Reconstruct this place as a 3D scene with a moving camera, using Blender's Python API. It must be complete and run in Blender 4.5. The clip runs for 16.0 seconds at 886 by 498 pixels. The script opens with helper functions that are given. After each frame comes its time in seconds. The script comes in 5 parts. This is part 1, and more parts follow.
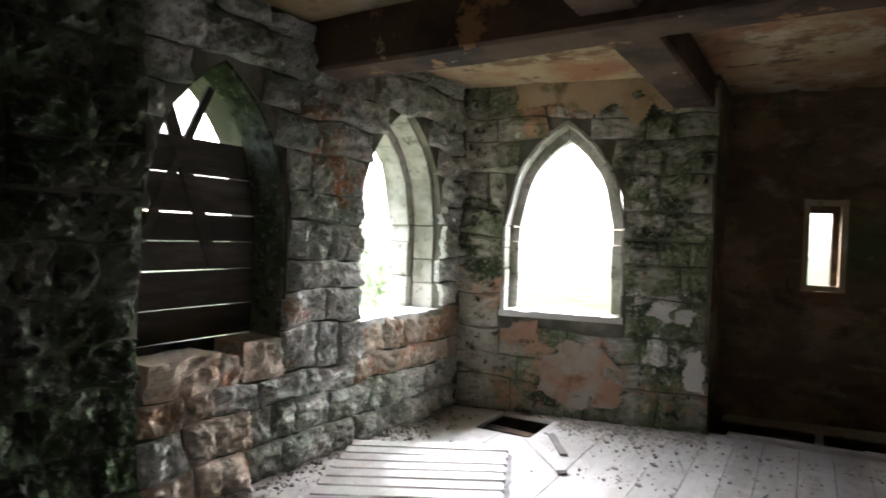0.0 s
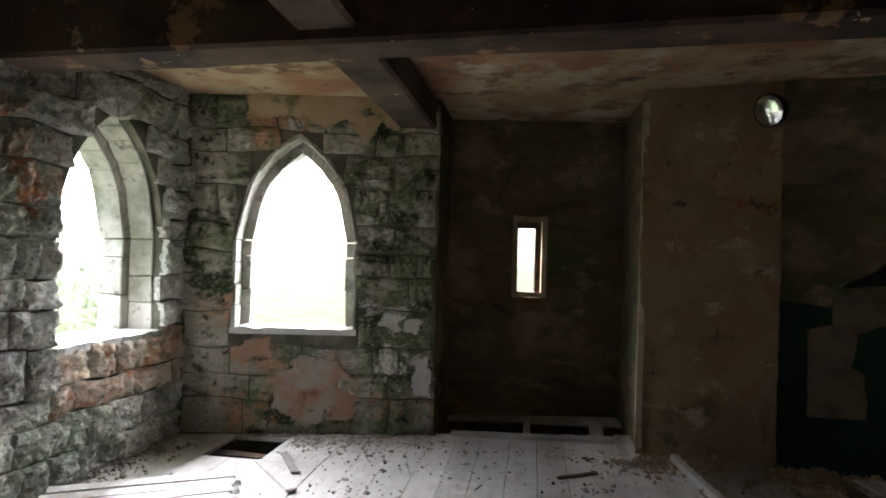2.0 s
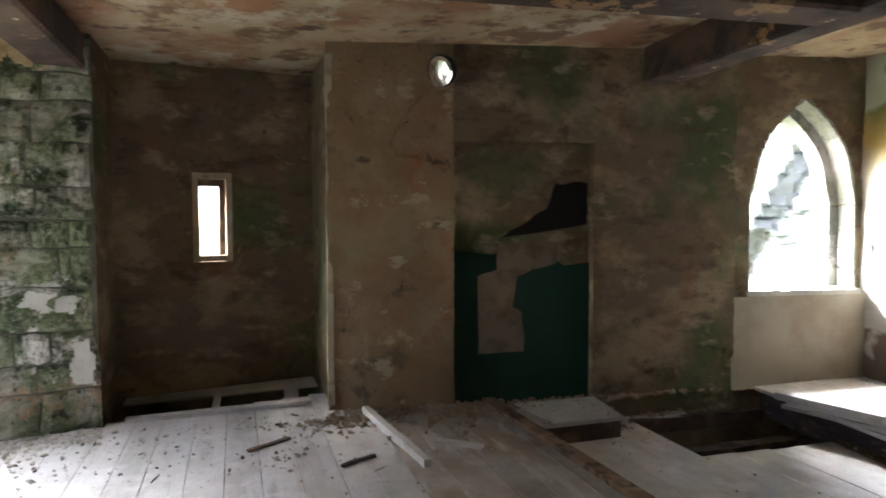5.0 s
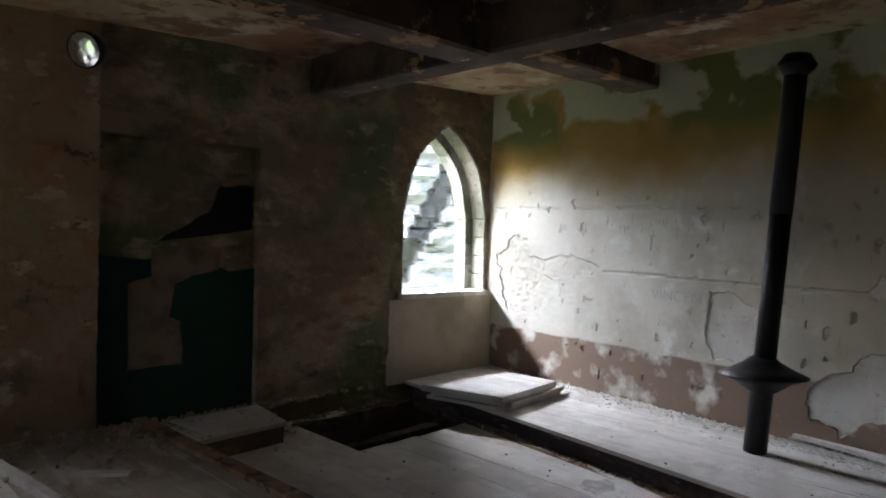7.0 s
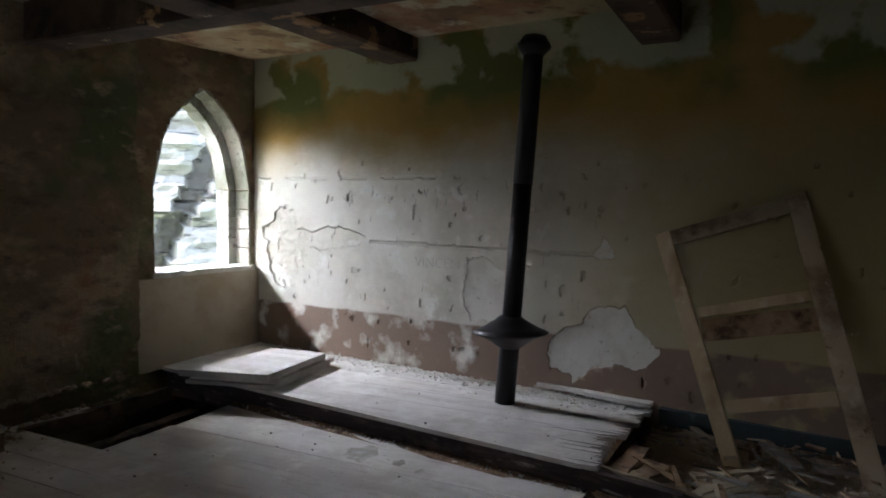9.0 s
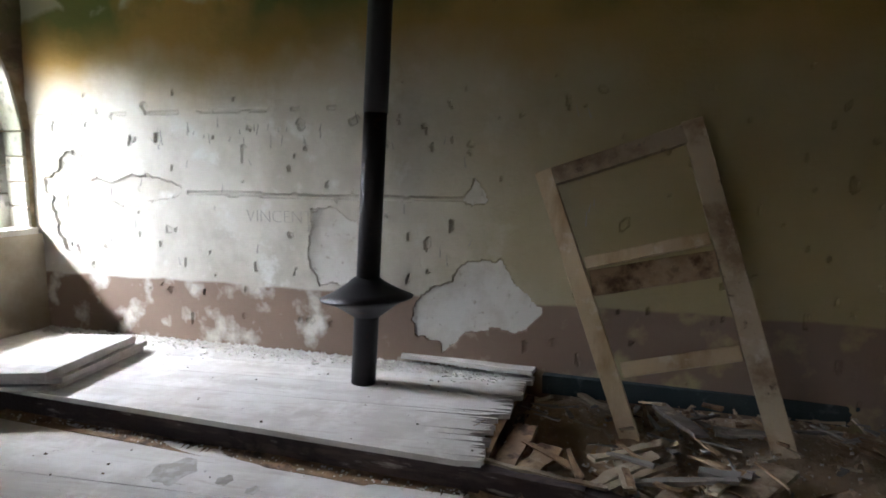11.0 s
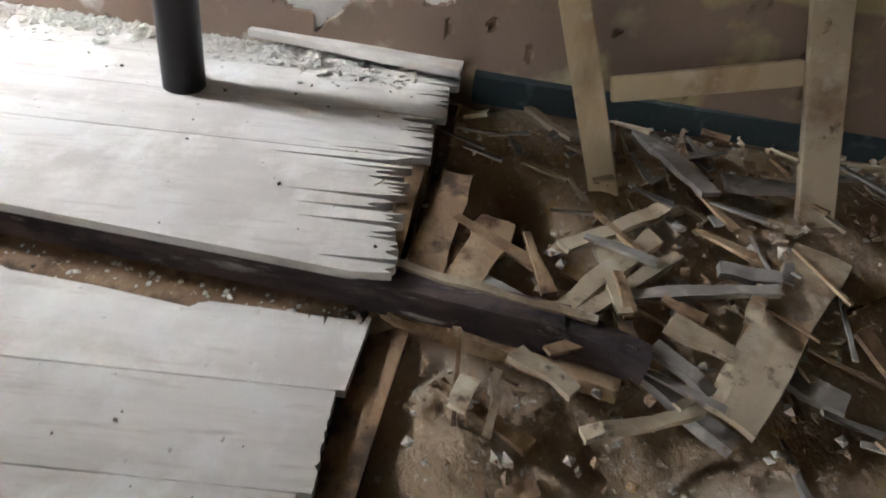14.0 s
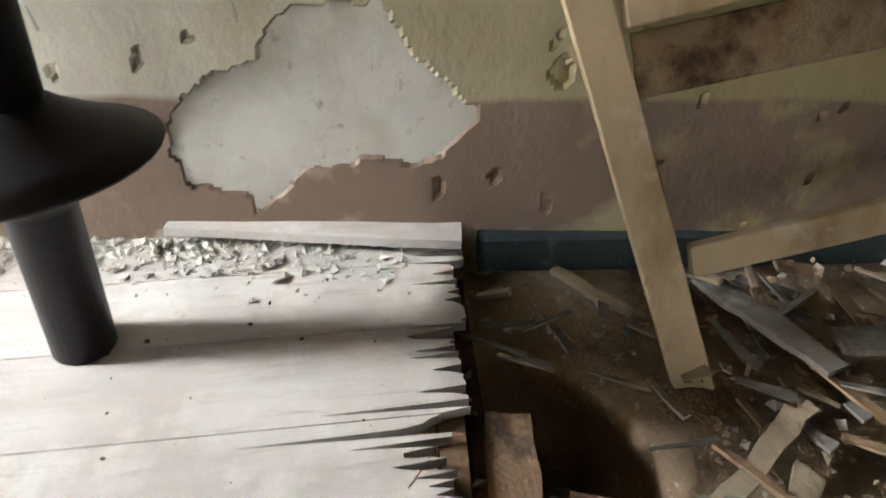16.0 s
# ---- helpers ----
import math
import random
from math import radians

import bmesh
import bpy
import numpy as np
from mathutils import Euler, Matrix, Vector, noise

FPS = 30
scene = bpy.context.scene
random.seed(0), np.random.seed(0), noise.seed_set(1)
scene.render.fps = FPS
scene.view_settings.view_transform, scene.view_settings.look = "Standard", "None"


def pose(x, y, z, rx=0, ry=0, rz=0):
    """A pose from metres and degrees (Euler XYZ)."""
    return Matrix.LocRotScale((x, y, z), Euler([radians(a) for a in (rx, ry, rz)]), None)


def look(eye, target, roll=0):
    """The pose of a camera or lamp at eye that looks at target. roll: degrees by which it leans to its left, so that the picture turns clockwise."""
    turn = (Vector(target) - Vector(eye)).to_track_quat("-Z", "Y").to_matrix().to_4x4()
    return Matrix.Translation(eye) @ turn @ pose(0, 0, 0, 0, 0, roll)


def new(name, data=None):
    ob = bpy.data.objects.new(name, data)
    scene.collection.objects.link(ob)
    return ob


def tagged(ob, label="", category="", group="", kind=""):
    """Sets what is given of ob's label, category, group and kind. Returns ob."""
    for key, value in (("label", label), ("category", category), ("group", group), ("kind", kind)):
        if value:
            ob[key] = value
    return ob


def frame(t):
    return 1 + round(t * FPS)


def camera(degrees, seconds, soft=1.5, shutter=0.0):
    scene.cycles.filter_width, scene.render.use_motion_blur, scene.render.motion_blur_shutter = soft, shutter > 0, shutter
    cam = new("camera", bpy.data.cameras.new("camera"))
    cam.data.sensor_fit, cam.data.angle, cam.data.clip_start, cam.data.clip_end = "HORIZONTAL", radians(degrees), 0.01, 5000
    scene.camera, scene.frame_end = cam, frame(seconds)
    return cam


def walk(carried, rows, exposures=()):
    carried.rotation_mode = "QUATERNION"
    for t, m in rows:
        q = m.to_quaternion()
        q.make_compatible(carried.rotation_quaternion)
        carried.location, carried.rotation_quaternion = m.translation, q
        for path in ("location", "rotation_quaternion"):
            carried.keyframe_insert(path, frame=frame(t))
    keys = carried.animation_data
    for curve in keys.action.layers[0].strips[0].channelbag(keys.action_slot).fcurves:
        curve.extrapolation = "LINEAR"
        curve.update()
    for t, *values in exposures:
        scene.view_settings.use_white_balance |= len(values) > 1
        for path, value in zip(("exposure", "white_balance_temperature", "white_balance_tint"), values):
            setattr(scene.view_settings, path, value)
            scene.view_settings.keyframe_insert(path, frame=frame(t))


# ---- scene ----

# ---------------------------------------------------------------- camera
cam = camera(68.66, 16.0, soft=1.7, shutter=0.3)
ROWS = [
    (0, (0.000, -0.001, 1.472), (-0.985, 1.739, 1.431), 2.29),
    (0.5, (0.046, 0.039, 1.479), (-0.712, 1.890, 1.427), 2.28),
    (1, (0.070, 0.050, 1.472), (-0.500, 1.967, 1.444), 2.09),
    (1.5, (0.081, 0.051, 1.470), (-0.322, 2.010, 1.483), 2.50),
    (2, (0.132, 0.061, 1.477), (-0.142, 2.042, 1.505), 1.79),
    (2.5, (0.139, 0.065, 1.463), (-0.011, 2.059, 1.486), 1.45),
    (3, (0.173, 0.089, 1.461), (0.148, 2.089, 1.470), 1.08),
    (5.5, (0.295, 0.280, 1.490), (1.174, 2.072, 1.372), 0.59),
    (6, (0.291, 0.256, 1.489), (1.463, 1.875, 1.403), 1.34),
    (6.5, (0.294, 0.252, 1.493), (1.634, 1.736, 1.432), 1.51),
    (7, (0.324, 0.257, 1.486), (1.770, 1.637, 1.428), 1.63),
    (7.5, (0.347, 0.242, 1.500), (1.891, 1.512, 1.434), 1.37),
    (8, (0.418, 0.186, 1.494), (2.089, 1.282, 1.422), 1.71),
    (8.5, (0.440, 0.157, 1.483), (2.197, 1.109, 1.389), 1.15),
    (9, (0.488, 0.154, 1.482), (2.299, 0.993, 1.352), 0.95),
    (9.5, (0.655, 0.197, 1.423), (2.501, 0.949, 1.269), 0.97),
    (10, (0.842, 0.258, 1.429), (2.727, 0.914, 1.304), -0.02),
    (10.2, (0.941, 0.288, 1.405), (2.843, 0.891, 1.269), 0.26),
    (12.3, (2.127, 0.547, 1.311), (4.061, 0.750, 0.846), 0.15),
    (12.5, (2.239, 0.499, 1.250), (4.158, 0.700, 0.726), 0.91),
    (13, (2.583, 0.621, 1.111), (4.325, 0.966, 0.190), 4.88),
    (13.5, (2.756, 0.641, 1.174), (4.288, 0.867, -0.092), 3.72),
    (14, (2.890, 0.760, 1.186), (4.427, 0.727, -0.094), 6.94),
    (14.5, (3.064, 0.826, 1.097), (4.614, 0.707, -0.162), 7.12),
    (15, (3.367, 0.847, 1.107), (4.909, 0.826, -0.167), 3.89),
    (15.5, (3.586, 0.955, 1.162), (5.205, 0.877, -0.009), 2.80),
    (16, (3.791, 1.027, 1.211), (5.385, 0.783, 0.028), 1.43),
]
EXPO = [
    (0.0, 2.8, 6100, 12), (2.0, 2.7, 6100, 12), (2.5, 3.0, 6100, 12), (3.2, 3.4, 6050, 13), (5.4, 4.3, 5850, 12), (6.2, 3.3, 5800, 12), (7.5, 2.75, 5800, 12),
    (9.0, 2.55, 5800, 12), (10.2, 3.05, 5800, 12), (12.3, 3.85, 5950, 9), (13.0, 3.6, 6000, 9), (13.5, 3.7, 6100, 9), (14.0, 4.25, 6200, 9), (14.5, 4.55, 6300, 8), (15.0, 4.5, 6350, 8), (16.0, 4.45, 6500, 8)]
walk(cam, [(t, look(e, g, r)) for t, e, g, r in ROWS], EXPO)

# ---------------------------------------------------------------- light
SUN_EL, SUN_AZ = 40.0, -42.0
world = bpy.data.worlds.new("overcast_sky")
scene.world = world
world.use_nodes = True
wn = world.node_tree
sky = wn.nodes.new("ShaderNodeTexSky")
sky.sky_type = 'NISHITA'
sky.sun_disc = False
sky.sun_elevation = radians(SUN_EL)
sky.sun_rotation = radians(SUN_AZ)
sky.dust_density = 3.0
sky.air_density = 1.0
bg = wn.nodes["Background"]
bg.inputs[1].default_value = 0.15
hs = wn.nodes.new("ShaderNodeHueSaturation")
hs.inputs["Saturation"].default_value = 0.6
wn.links.new(sky.outputs[0], hs.inputs["Color"])
wn.links.new(hs.outputs[0], bg.inputs[0])
sun = new("sun", bpy.data.lights.new("sun", 'SUN'))
sun.data.energy = 1.5
sun.data.angle = radians(35)
sun.data.color = (1.0, 0.98, 0.95)
az_, el_ = radians(SUN_AZ), radians(SUN_EL)
sun.matrix_world = look((0, 0, 0), (-math.sin(az_) * math.cos(el_), -math.cos(az_) * math.cos(el_), -math.sin(el_)))


def sky_lamp(name, at, aim, w, h, power, spread=180.0):
    """Daylight falling in through one window from the open sky above and before it."""
    lamp_ob = new(name, bpy.data.lights.new(name, 'AREA'))
    lamp_ob.data.shape, lamp_ob.data.size, lamp_ob.data.size_y = 'RECTANGLE', w, h
    lamp_ob.data.energy = power
    lamp_ob.data.spread = radians(spread)
    lamp_ob.data.color = (0.95, 0.97, 1.0)
    lamp_ob.matrix_world = look(at, aim)


sky_lamp("sky_light_corner", (5.0, 7.0, 3.2), (5.2, 3.2, 0.2), 2.4, 0.9, 640)
sky_lamp("sky_light_north", (-1.65, 6.9, 3.45), (-2.2, 3.4, 0.4), 2.4, 1.0, 440, 140.0)
sky_lamp("sky_light_north_low", (-1.75, 6.9, 2.3), (-2.5, 2.8, 0.5), 2.0, 1.2, 24, 75.0)
sky_lamp("sky_light_west", (-4.4, 4.5, 3.4), (-1.2, 4.1, 0.2), 1.6, 1.0, 130)


# ---------------------------------------------------------------- materials
def mat(name, base, rough=0.85, metal=0.0, layers=(), bump=0.3, bscale=30.0, bdist=0.01, tint=0.0, spec=0.3):
    """layers: (colour, scale, low, high, stretch) laid over the base by noise in object space."""
    m = bpy.data.materials.new(name)
    m.use_nodes = True
    nt = m.node_tree
    b = nt.nodes["Principled BSDF"]
    tc = nt.nodes.new("ShaderNodeTexCoord")
    geo = nt.nodes.new("ShaderNodeNewGeometry")
    col = nt.nodes.new("ShaderNodeRGB")
    col.outputs[0].default_value = (*base, 1)
    out = col.outputs[0]
    for k, (c, sc, lo, hi, st) in enumerate(layers):
        mp = nt.nodes.new("ShaderNodeMapping")
        mp.inputs["Scale"].default_value = st
        mp.inputs["Location"].default_value = (k * 3.7, k * 1.9, k * 5.1)
        nt.links.new(geo.outputs["Position"], mp.inputs[0])
        nz = nt.nodes.new("ShaderNodeTexNoise")
        nz.inputs["Scale"].default_value = sc
        nz.inputs["Detail"].default_value = 6
        nz.inputs["Roughness"].default_value = 0.62
        nt.links.new(mp.outputs[0], nz.inputs["Vector"])
        mr = nt.nodes.new("ShaderNodeMapRange")
        mr.inputs[1].default_value, mr.inputs[2].default_value = lo, hi
        nt.links.new(nz.outputs[0], mr.inputs[0])
        mx = nt.nodes.new("ShaderNodeMix")
        mx.data_type = 'RGBA'
        nt.links.new(mr.outputs[0], mx.inputs[0])
        nt.links.new(out, mx.inputs[6])
        mx.inputs[7].default_value = (*c, 1)
        out = mx.outputs[2]
    if tint:
        oi = nt.nodes.new("ShaderNodeObjectInfo")
        mr = nt.nodes.new("ShaderNodeMapRange")
        mr.inputs[3].default_value, mr.inputs[4].default_value = 1 - tint, 1 + tint
        nt.links.new(oi.outputs["Random"], mr.inputs[0])
        hv = nt.nodes.new("ShaderNodeHueSaturation")
        nt.links.new(mr.outputs[0], hv.inputs["Value"])
        nt.links.new(out, hv.inputs["Color"])
        out = hv.outputs[0]
    nt.links.new(out, b.inputs["Base Color"])
    b.inputs["Roughness"].default_value = rough
    b.inputs["Metallic"].default_value = metal
    b.inputs["Specular IOR Level"].default_value = spec
    if bump:
        n1 = nt.nodes.new("ShaderNodeTexNoise")
        n1.inputs["Scale"].default_value = bscale
        n1.inputs["Detail"].default_value = 8
        n1.inputs["Roughness"].default_value = 0.7
        nt.links.new(geo.outputs["Position"], n1.inputs["Vector"])
        bp = nt.nodes.new("ShaderNodeBump")
        bp.inputs["Strength"].default_value = bump
        bp.inputs["Distance"].default_value = bdist
        nt.links.new(n1.outputs[0], bp.inputs["Height"])
        nt.links.new(bp.outputs[0], b.inputs["Normal"])
    return m


U = (1, 1, 1)
GREEN, MOSS, ORANGE = (0.10, 0.15, 0.06), (0.045, 0.07, 0.03), (0.42, 0.17, 0.07)
M_STONE = mat("algae_stone", (0.56, 0.545, 0.50), 0.95, layers=[((0.34, 0.38, 0.28), 1.1, 0.46, 0.62, U), (ORANGE, 1.5, 0.60, 0.66, U), ((0.26, 0.27, 0.22), 5, 0.5, 0.66, U), (MOSS, 2.6, 0.60, 0.72, U), ((0.13, 0.135, 0.105), 17, 0.57, 0.70, U), ((0.66, 0.64, 0.58), 26, 0.54, 0.66, U), ((0.2, 0.2, 0.17), 48, 0.55, 0.66, U)], bump=1.0, bscale=26, bdist=0.035, tint=0.2)
M_WARM = mat("iron_stained_stone", (0.60, 0.50, 0.40), 0.95, layers=[((0.46, 0.30, 0.19), 2.4, 0.44, 0.60, U), ((0.50, 0.22, 0.10), 3.6, 0.56, 0.66, U), ((0.30, 0.31, 0.24), 4.5, 0.55, 0.68, U), ((0.66, 0.6, 0.52), 21, 0.54, 0.66, U), ((0.16, 0.13, 0.1), 19, 0.60, 0.72, U)], bump=1.0, bscale=17, bdist=0.05, tint=0.2)
M_STONEC = mat("stained_stone", (0.46, 0.43, 0.36), 0.95, layers=[((0.16, 0.19, 0.10), 1.5, 0.44, 0.56, U), ((0.50, 0.29, 0.18), 1.2, 0.57, 0.63, U), ((0.05, 0.068, 0.033), 2.3, 0.52, 0.60, (1, 1, 1.5)), ((0.56, 0.53, 0.47), 2.6, 0.60, 0.63, U), ((0.06, 0.055, 0.04), 8, 0.58, 0.66, U), ((0.33, 0.3, 0.24), 30, 0.52, 0.66, U), ((0.1, 0.1, 0.075), 26, 0.60, 0.68, U)], bump=1.0, bscale=22, bdist=0.03, tint=0.2)
M_MOSSY_SHADE = mat("mossy_shaded_stone", (0.20, 0.21, 0.15), 0.98, layers=[((0.07, 0.10, 0.04), 2.0, 0.4, 0.56, U), ((0.05, 0.05, 0.04), 11, 0.5, 0.62, U), ((0.3, 0.3, 0.25), 22, 0.56, 0.66, U)], bump=1.0, bscale=20, bdist=0.05, tint=0.25)
M_TAN = mat("tan_wall_plaster", (0.42, 0.30, 0.17), 0.95, layers=[((0.52, 0.4, 0.25), 2.0, 0.5, 0.62, U), ((0.2, 0.17, 0.09), 4, 0.54, 0.66, U)], bump=0.5, bscale=20, bdist=0.015)
M_RUST = mat("rusty_plaster", (0.37, 0.22, 0.145), 0.95, layers=[((0.36, 0.32, 0.26), 3.0, 0.46, 0.6, U), ((0.27, 0.13, 0.07), 7, 0.54, 0.66, U)], bump=0.6, bscale=20, bdist=0.015)
M_TRENCH = mat("charred_joist", (0.045, 0.032, 0.032), 0.85, layers=[((0.10, 0.07, 0.062), 5, 0.48, 0.64, (2, 0.4, 3)), ((0.3, 0.27, 0.24), 12, 0.60, 0.70, (2, 0.3, 2)), ((0.02, 0.016, 0.016), 4, 0.54, 0.66, U)], bump=0.9, bscale=26, bdist=0.02)
M_JAMB = mat("dressed_stone", (0.5, 0.48, 0.43), 0.9, layers=[((0.26, 0.26, 0.20), 2.5, 0.43, 0.60, U), ((0.16, 0.15, 0.12), 12, 0.55, 0.7, U)], bump=0.8, bscale=30, bdist=0.008, tint=0.1)
M_MORTAR = mat("mortar", (0.22, 0.2, 0.16), 0.95, layers=[((0.1, 0.1, 0.07), 3, 0.36, 0.54, U)], bump=0.8, bscale=40)
M_BROWN = mat("brown_plaster", (0.19, 0.135, 0.08), 0.95, layers=[((0.33, 0.25, 0.15), 1.5, 0.50, 0.62, (1, 1, 1.6)), ((0.24, 0.125, 0.065), 1.9, 0.58, 0.70, U), ((0.10, 0.12, 0.05), 0.9, 0.50, 0.62, U), ((0.10, 0.07, 0.045), 2.7, 0.54, 0.70, (1, 1, 2.2)), ((0.36, 0.28, 0.18), 2.3, 0.58, 0.68, (1, 1, 2)), ((0.11, 0.08, 0.055), 13, 0.60, 0.74, U)], bump=0.9, bscale=11, bdist=0.035)
M_PIER = mat("tan_plaster", (0.26, 0.17, 0.09), 0.95, layers=[((0.36, 0.265, 0.16), 2.3, 0.45, 0.68, U), ((0.30, 0.14, 0.07), 2.1, 0.57, 0.66, U), ((0.16, 0.12, 0.07), 4, 0.58, 0.66, U), ((0.27, 0.22, 0.12), 1.1, 0.58, 0.66, U), ((0.42, 0.33, 0.21), 3.3, 0.60, 0.65, (1, 1, 1.5)), ((0.12, 0.085, 0.055), 6.5, 0.64, 0.68, U)], bump=0.9, bscale=11, bdist=0.035)
# near-black colour for the unseen south wall, to cut bounced light
M_SOUTH = mat("bounce_cut_plaster", (0.07, 0.05, 0.035), 0.95, layers=[((0.12, 0.09, 0.06), 1.3, 0.45, 0.6, U)], bump=0.5)
M_CEIL = mat("peeling_ceiling", (0.42, 0.33, 0.2), 0.9, layers=[((0.31, 0.16, 0.085), 1.1, 0.46, 0.6, U), ((0.5, 0.43, 0.31), 1.6, 0.55, 0.62, U), ((0.2, 0.12, 0.07), 2.4, 0.54, 0.62, U), ((0.12, 0.07, 0.05), 4, 0.58, 0.68, U)], bump=0.4, bscale=16)
M_BEAM = mat("old_beam", (0.125, 0.08, 0.055), 0.85, layers=[((0.05, 0.034, 0.027), 2.2, 0.42, 0.58, U), ((0.34, 0.2, 0.1), 2.4, 0.60, 0.63, U), ((0.5, 0.4, 0.25), 4.5, 0.66, 0.68, U), ((0.45, 0.4, 0.33), 34, 0.68, 0.72, U)], bump=0.7, bscale=15, bdist=0.02)
M_BOARD = mat("dusty_board", (0.56, 0.53, 0.50), 0.8, layers=[((0.42, 0.38, 0.34), 1.5, 0.45, 0.65, (3, 0.4, 1)), ((0.33, 0.28, 0.24), 9, 0.6, 0.75, (1, 0.15, 1)), ((0.46, 0.42, 0.385), 2.2, 0.46, 0.66, U), ((0.62, 0.59, 0.56), 5, 0.5, 0.7, U), ((0.44, 0.39, 0.35), 38, 0.58, 0.72, (1, 0.1, 1)), ((0.2, 0.17, 0.14), 24, 0.68, 0.76, U)], bump=0.25, bscale=45, bdist=0.004, tint=0.07)
M_DIRTYB = mat("dirty_board", (0.36, 0.31, 0.255), 0.85, layers=[((0.25, 0.2, 0.15), 1.8, 0.45, 0.62, U), ((0.45, 0.41, 0.36), 4, 0.54, 0.66, (2, 0.4, 1)), ((0.16, 0.12, 0.09), 20, 0.64, 0.74, U)], bump=0.3, bscale=45, bdist=0.005, tint=0.08)
M_DARKWOOD = mat("dark_timber", (0.09, 0.06, 0.045), 0.9, layers=[((0.2, 0.13, 0.08), 6, 0.5, 0.66, (1, 0.2, 1)), ((0.03, 0.025, 0.02), 4, 0.5, 0.65, U)], bump=0.6, bscale=30)
M_ROT = mat("rotten_wood", (0.29, 0.195, 0.115), 0.95, layers=[((0.38, 0.28, 0.18), 4, 0.5, 0.62, U), ((0.09, 0.05, 0.03), 6, 0.5, 0.64, U)], bump=0.8, bscale=40, tint=0.25)
M_OLDROT = mat("damp_wood", (0.19, 0.12, 0.07), 0.95, layers=[((0.3, 0.2, 0.12), 4, 0.5, 0.62, U), ((0.07, 0.045, 0.03), 7, 0.5, 0.62, U)], bump=0.7, bscale=40)
M_PALE = mat("pale_wood", (0.50, 0.39, 0.25), 0.75, layers=[((0.32, 0.22, 0.12), 3, 0.5, 0.64, (1, 1, 0.25)), ((0.18, 0.12, 0.07), 9, 0.62, 0.74, (1, 1, 0.3)), ((0.6, 0.52, 0.4), 6, 0.56, 0.7, U)], bump=0.25, bscale=50, bdist=0.004, tint=0.06)
M_GREYW = mat("grey_weathered_wood", (0.24, 0.22, 0.2), 0.9, layers=[((0.14, 0.12, 0.1), 4, 0.45, 0.65, (1, 0.3, 1)), ((0.36, 0.33, 0.29), 7, 0.55, 0.7, U)], bump=0.4, bscale=40, tint=0.15)
M_OLDW = mat("aged_wood", (0.37, 0.3, 0.21), 0.85, layers=[((0.2, 0.14, 0.09), 3, 0.48, 0.62, U), ((0.46, 0.4, 0.31), 6, 0.56, 0.68, U), ((0.1, 0.07, 0.05), 14, 0.6, 0.7, U)], bump=0.5, bscale=40, tint=0.2)
M_BLACKB = mat("weathered_shutter_board", (0.07, 0.06, 0.05), 0.9, layers=[((0.16, 0.14, 0.12), 3, 0.5, 0.7, (1, 0.3, 2))], bump=0.4, bscale=30, tint=0.2)
M_IRON = mat("black_iron", (0.025, 0.023, 0.024), 0.5, 0.7, layers=[((0.07, 0.035, 0.02), 9, 0.6, 0.72, U)], bump=0.15, bscale=60, spec=0.5)
M_RUBBLE = mat("plaster_rubble", (0.48, 0.44, 0.39), 0.95, layers=[((0.3, 0.26, 0.2), 14, 0.45, 0.6, U), ((0.2, 0.16, 0.12), 22, 0.6, 0.7, U)], bump=0.5, bscale=60)
M_EARTH = mat("rotten_earth", (0.32, 0.23, 0.15), 0.98, layers=[((0.40, 0.32, 0.24), 3, 0.5, 0.64, U), ((0.19, 0.12, 0.07), 4, 0.54, 0.68, U), ((0.36, 0.23, 0.10), 9, 0.6, 0.7, U), ((0.5, 0.44, 0.36), 30, 0.6, 0.68, U)], bump=1.0, bscale=25, bdist=0.03)
M_DIRT = mat("dark_dirt", (0.1, 0.075, 0.055), 0.98, layers=[((0.2, 0.13, 0.08), 5, 0.5, 0.65, U), ((0.04, 0.03, 0.025), 3, 0.5, 0.62, U)], bump=1.0, bscale=25, bdist=0.03)
M_GREEN = mat("green_paint", (0.008, 0.04, 0.022), 0.7, layers=[((0.008, 0.03, 0.018), 3, 0.45, 0.65, U)], bump=0.2, bscale=40)
M_PATCH = mat("bare_infill", (0.2, 0.15, 0.1), 0.95, layers=[((0.12, 0.09, 0.06), 5, 0.45, 0.65, U)], bump=0.5, bscale=30)
M_BLACK = mat("hole_shade_black", (0.012, 0.01, 0.009), 0.95, bump=0.2)
M_CHROME = mat("silvered_reflector", (0.92, 0.93, 0.93), 0.14, 1.0, bump=0.0)
M_ROCK = mat("sandstone_cliff", (0.62, 0.6, 0.55), 0.95, layers=[((0.13, 0.125, 0.11), 1.1, 0.55, 0.64, (1, 1, 7)), ((0.5, 0.49, 0.46), 2.5, 0.5, 0.65, (1, 1, 2))], bump=0.8, bscale=8, bdist=0.05)
M_GRASS = mat("grass", (0.07, 0.11, 0.035), 0.95, layers=[((0.12, 0.15, 0.06), 0.8, 0.4, 0.6, U)], bump=0.4)
M_LEAF = mat("leaf", (0.13, 0.16, 0.10), 0.6, layers=[((0.17, 0.2, 0.14), 2, 0.45, 0.6, U)], bump=0.0)
lt = M_LEAF.node_tree
thin, both = lt.nodes.new("ShaderNodeBsdfTranslucent"), lt.nodes.new("ShaderNodeMixShader")
thin.inputs[0].default_value = (0.3, 0.36, 0.2, 1)
both.inputs[0].default_value = 0.5
lt.links.new(lt.nodes["Principled BSDF"].outputs[0], both.inputs[1])
lt.links.new(thin.outputs[0], both.inputs[2])
lt.links.new(both.outputs[0], lt.nodes["Material Output"].inputs[0])
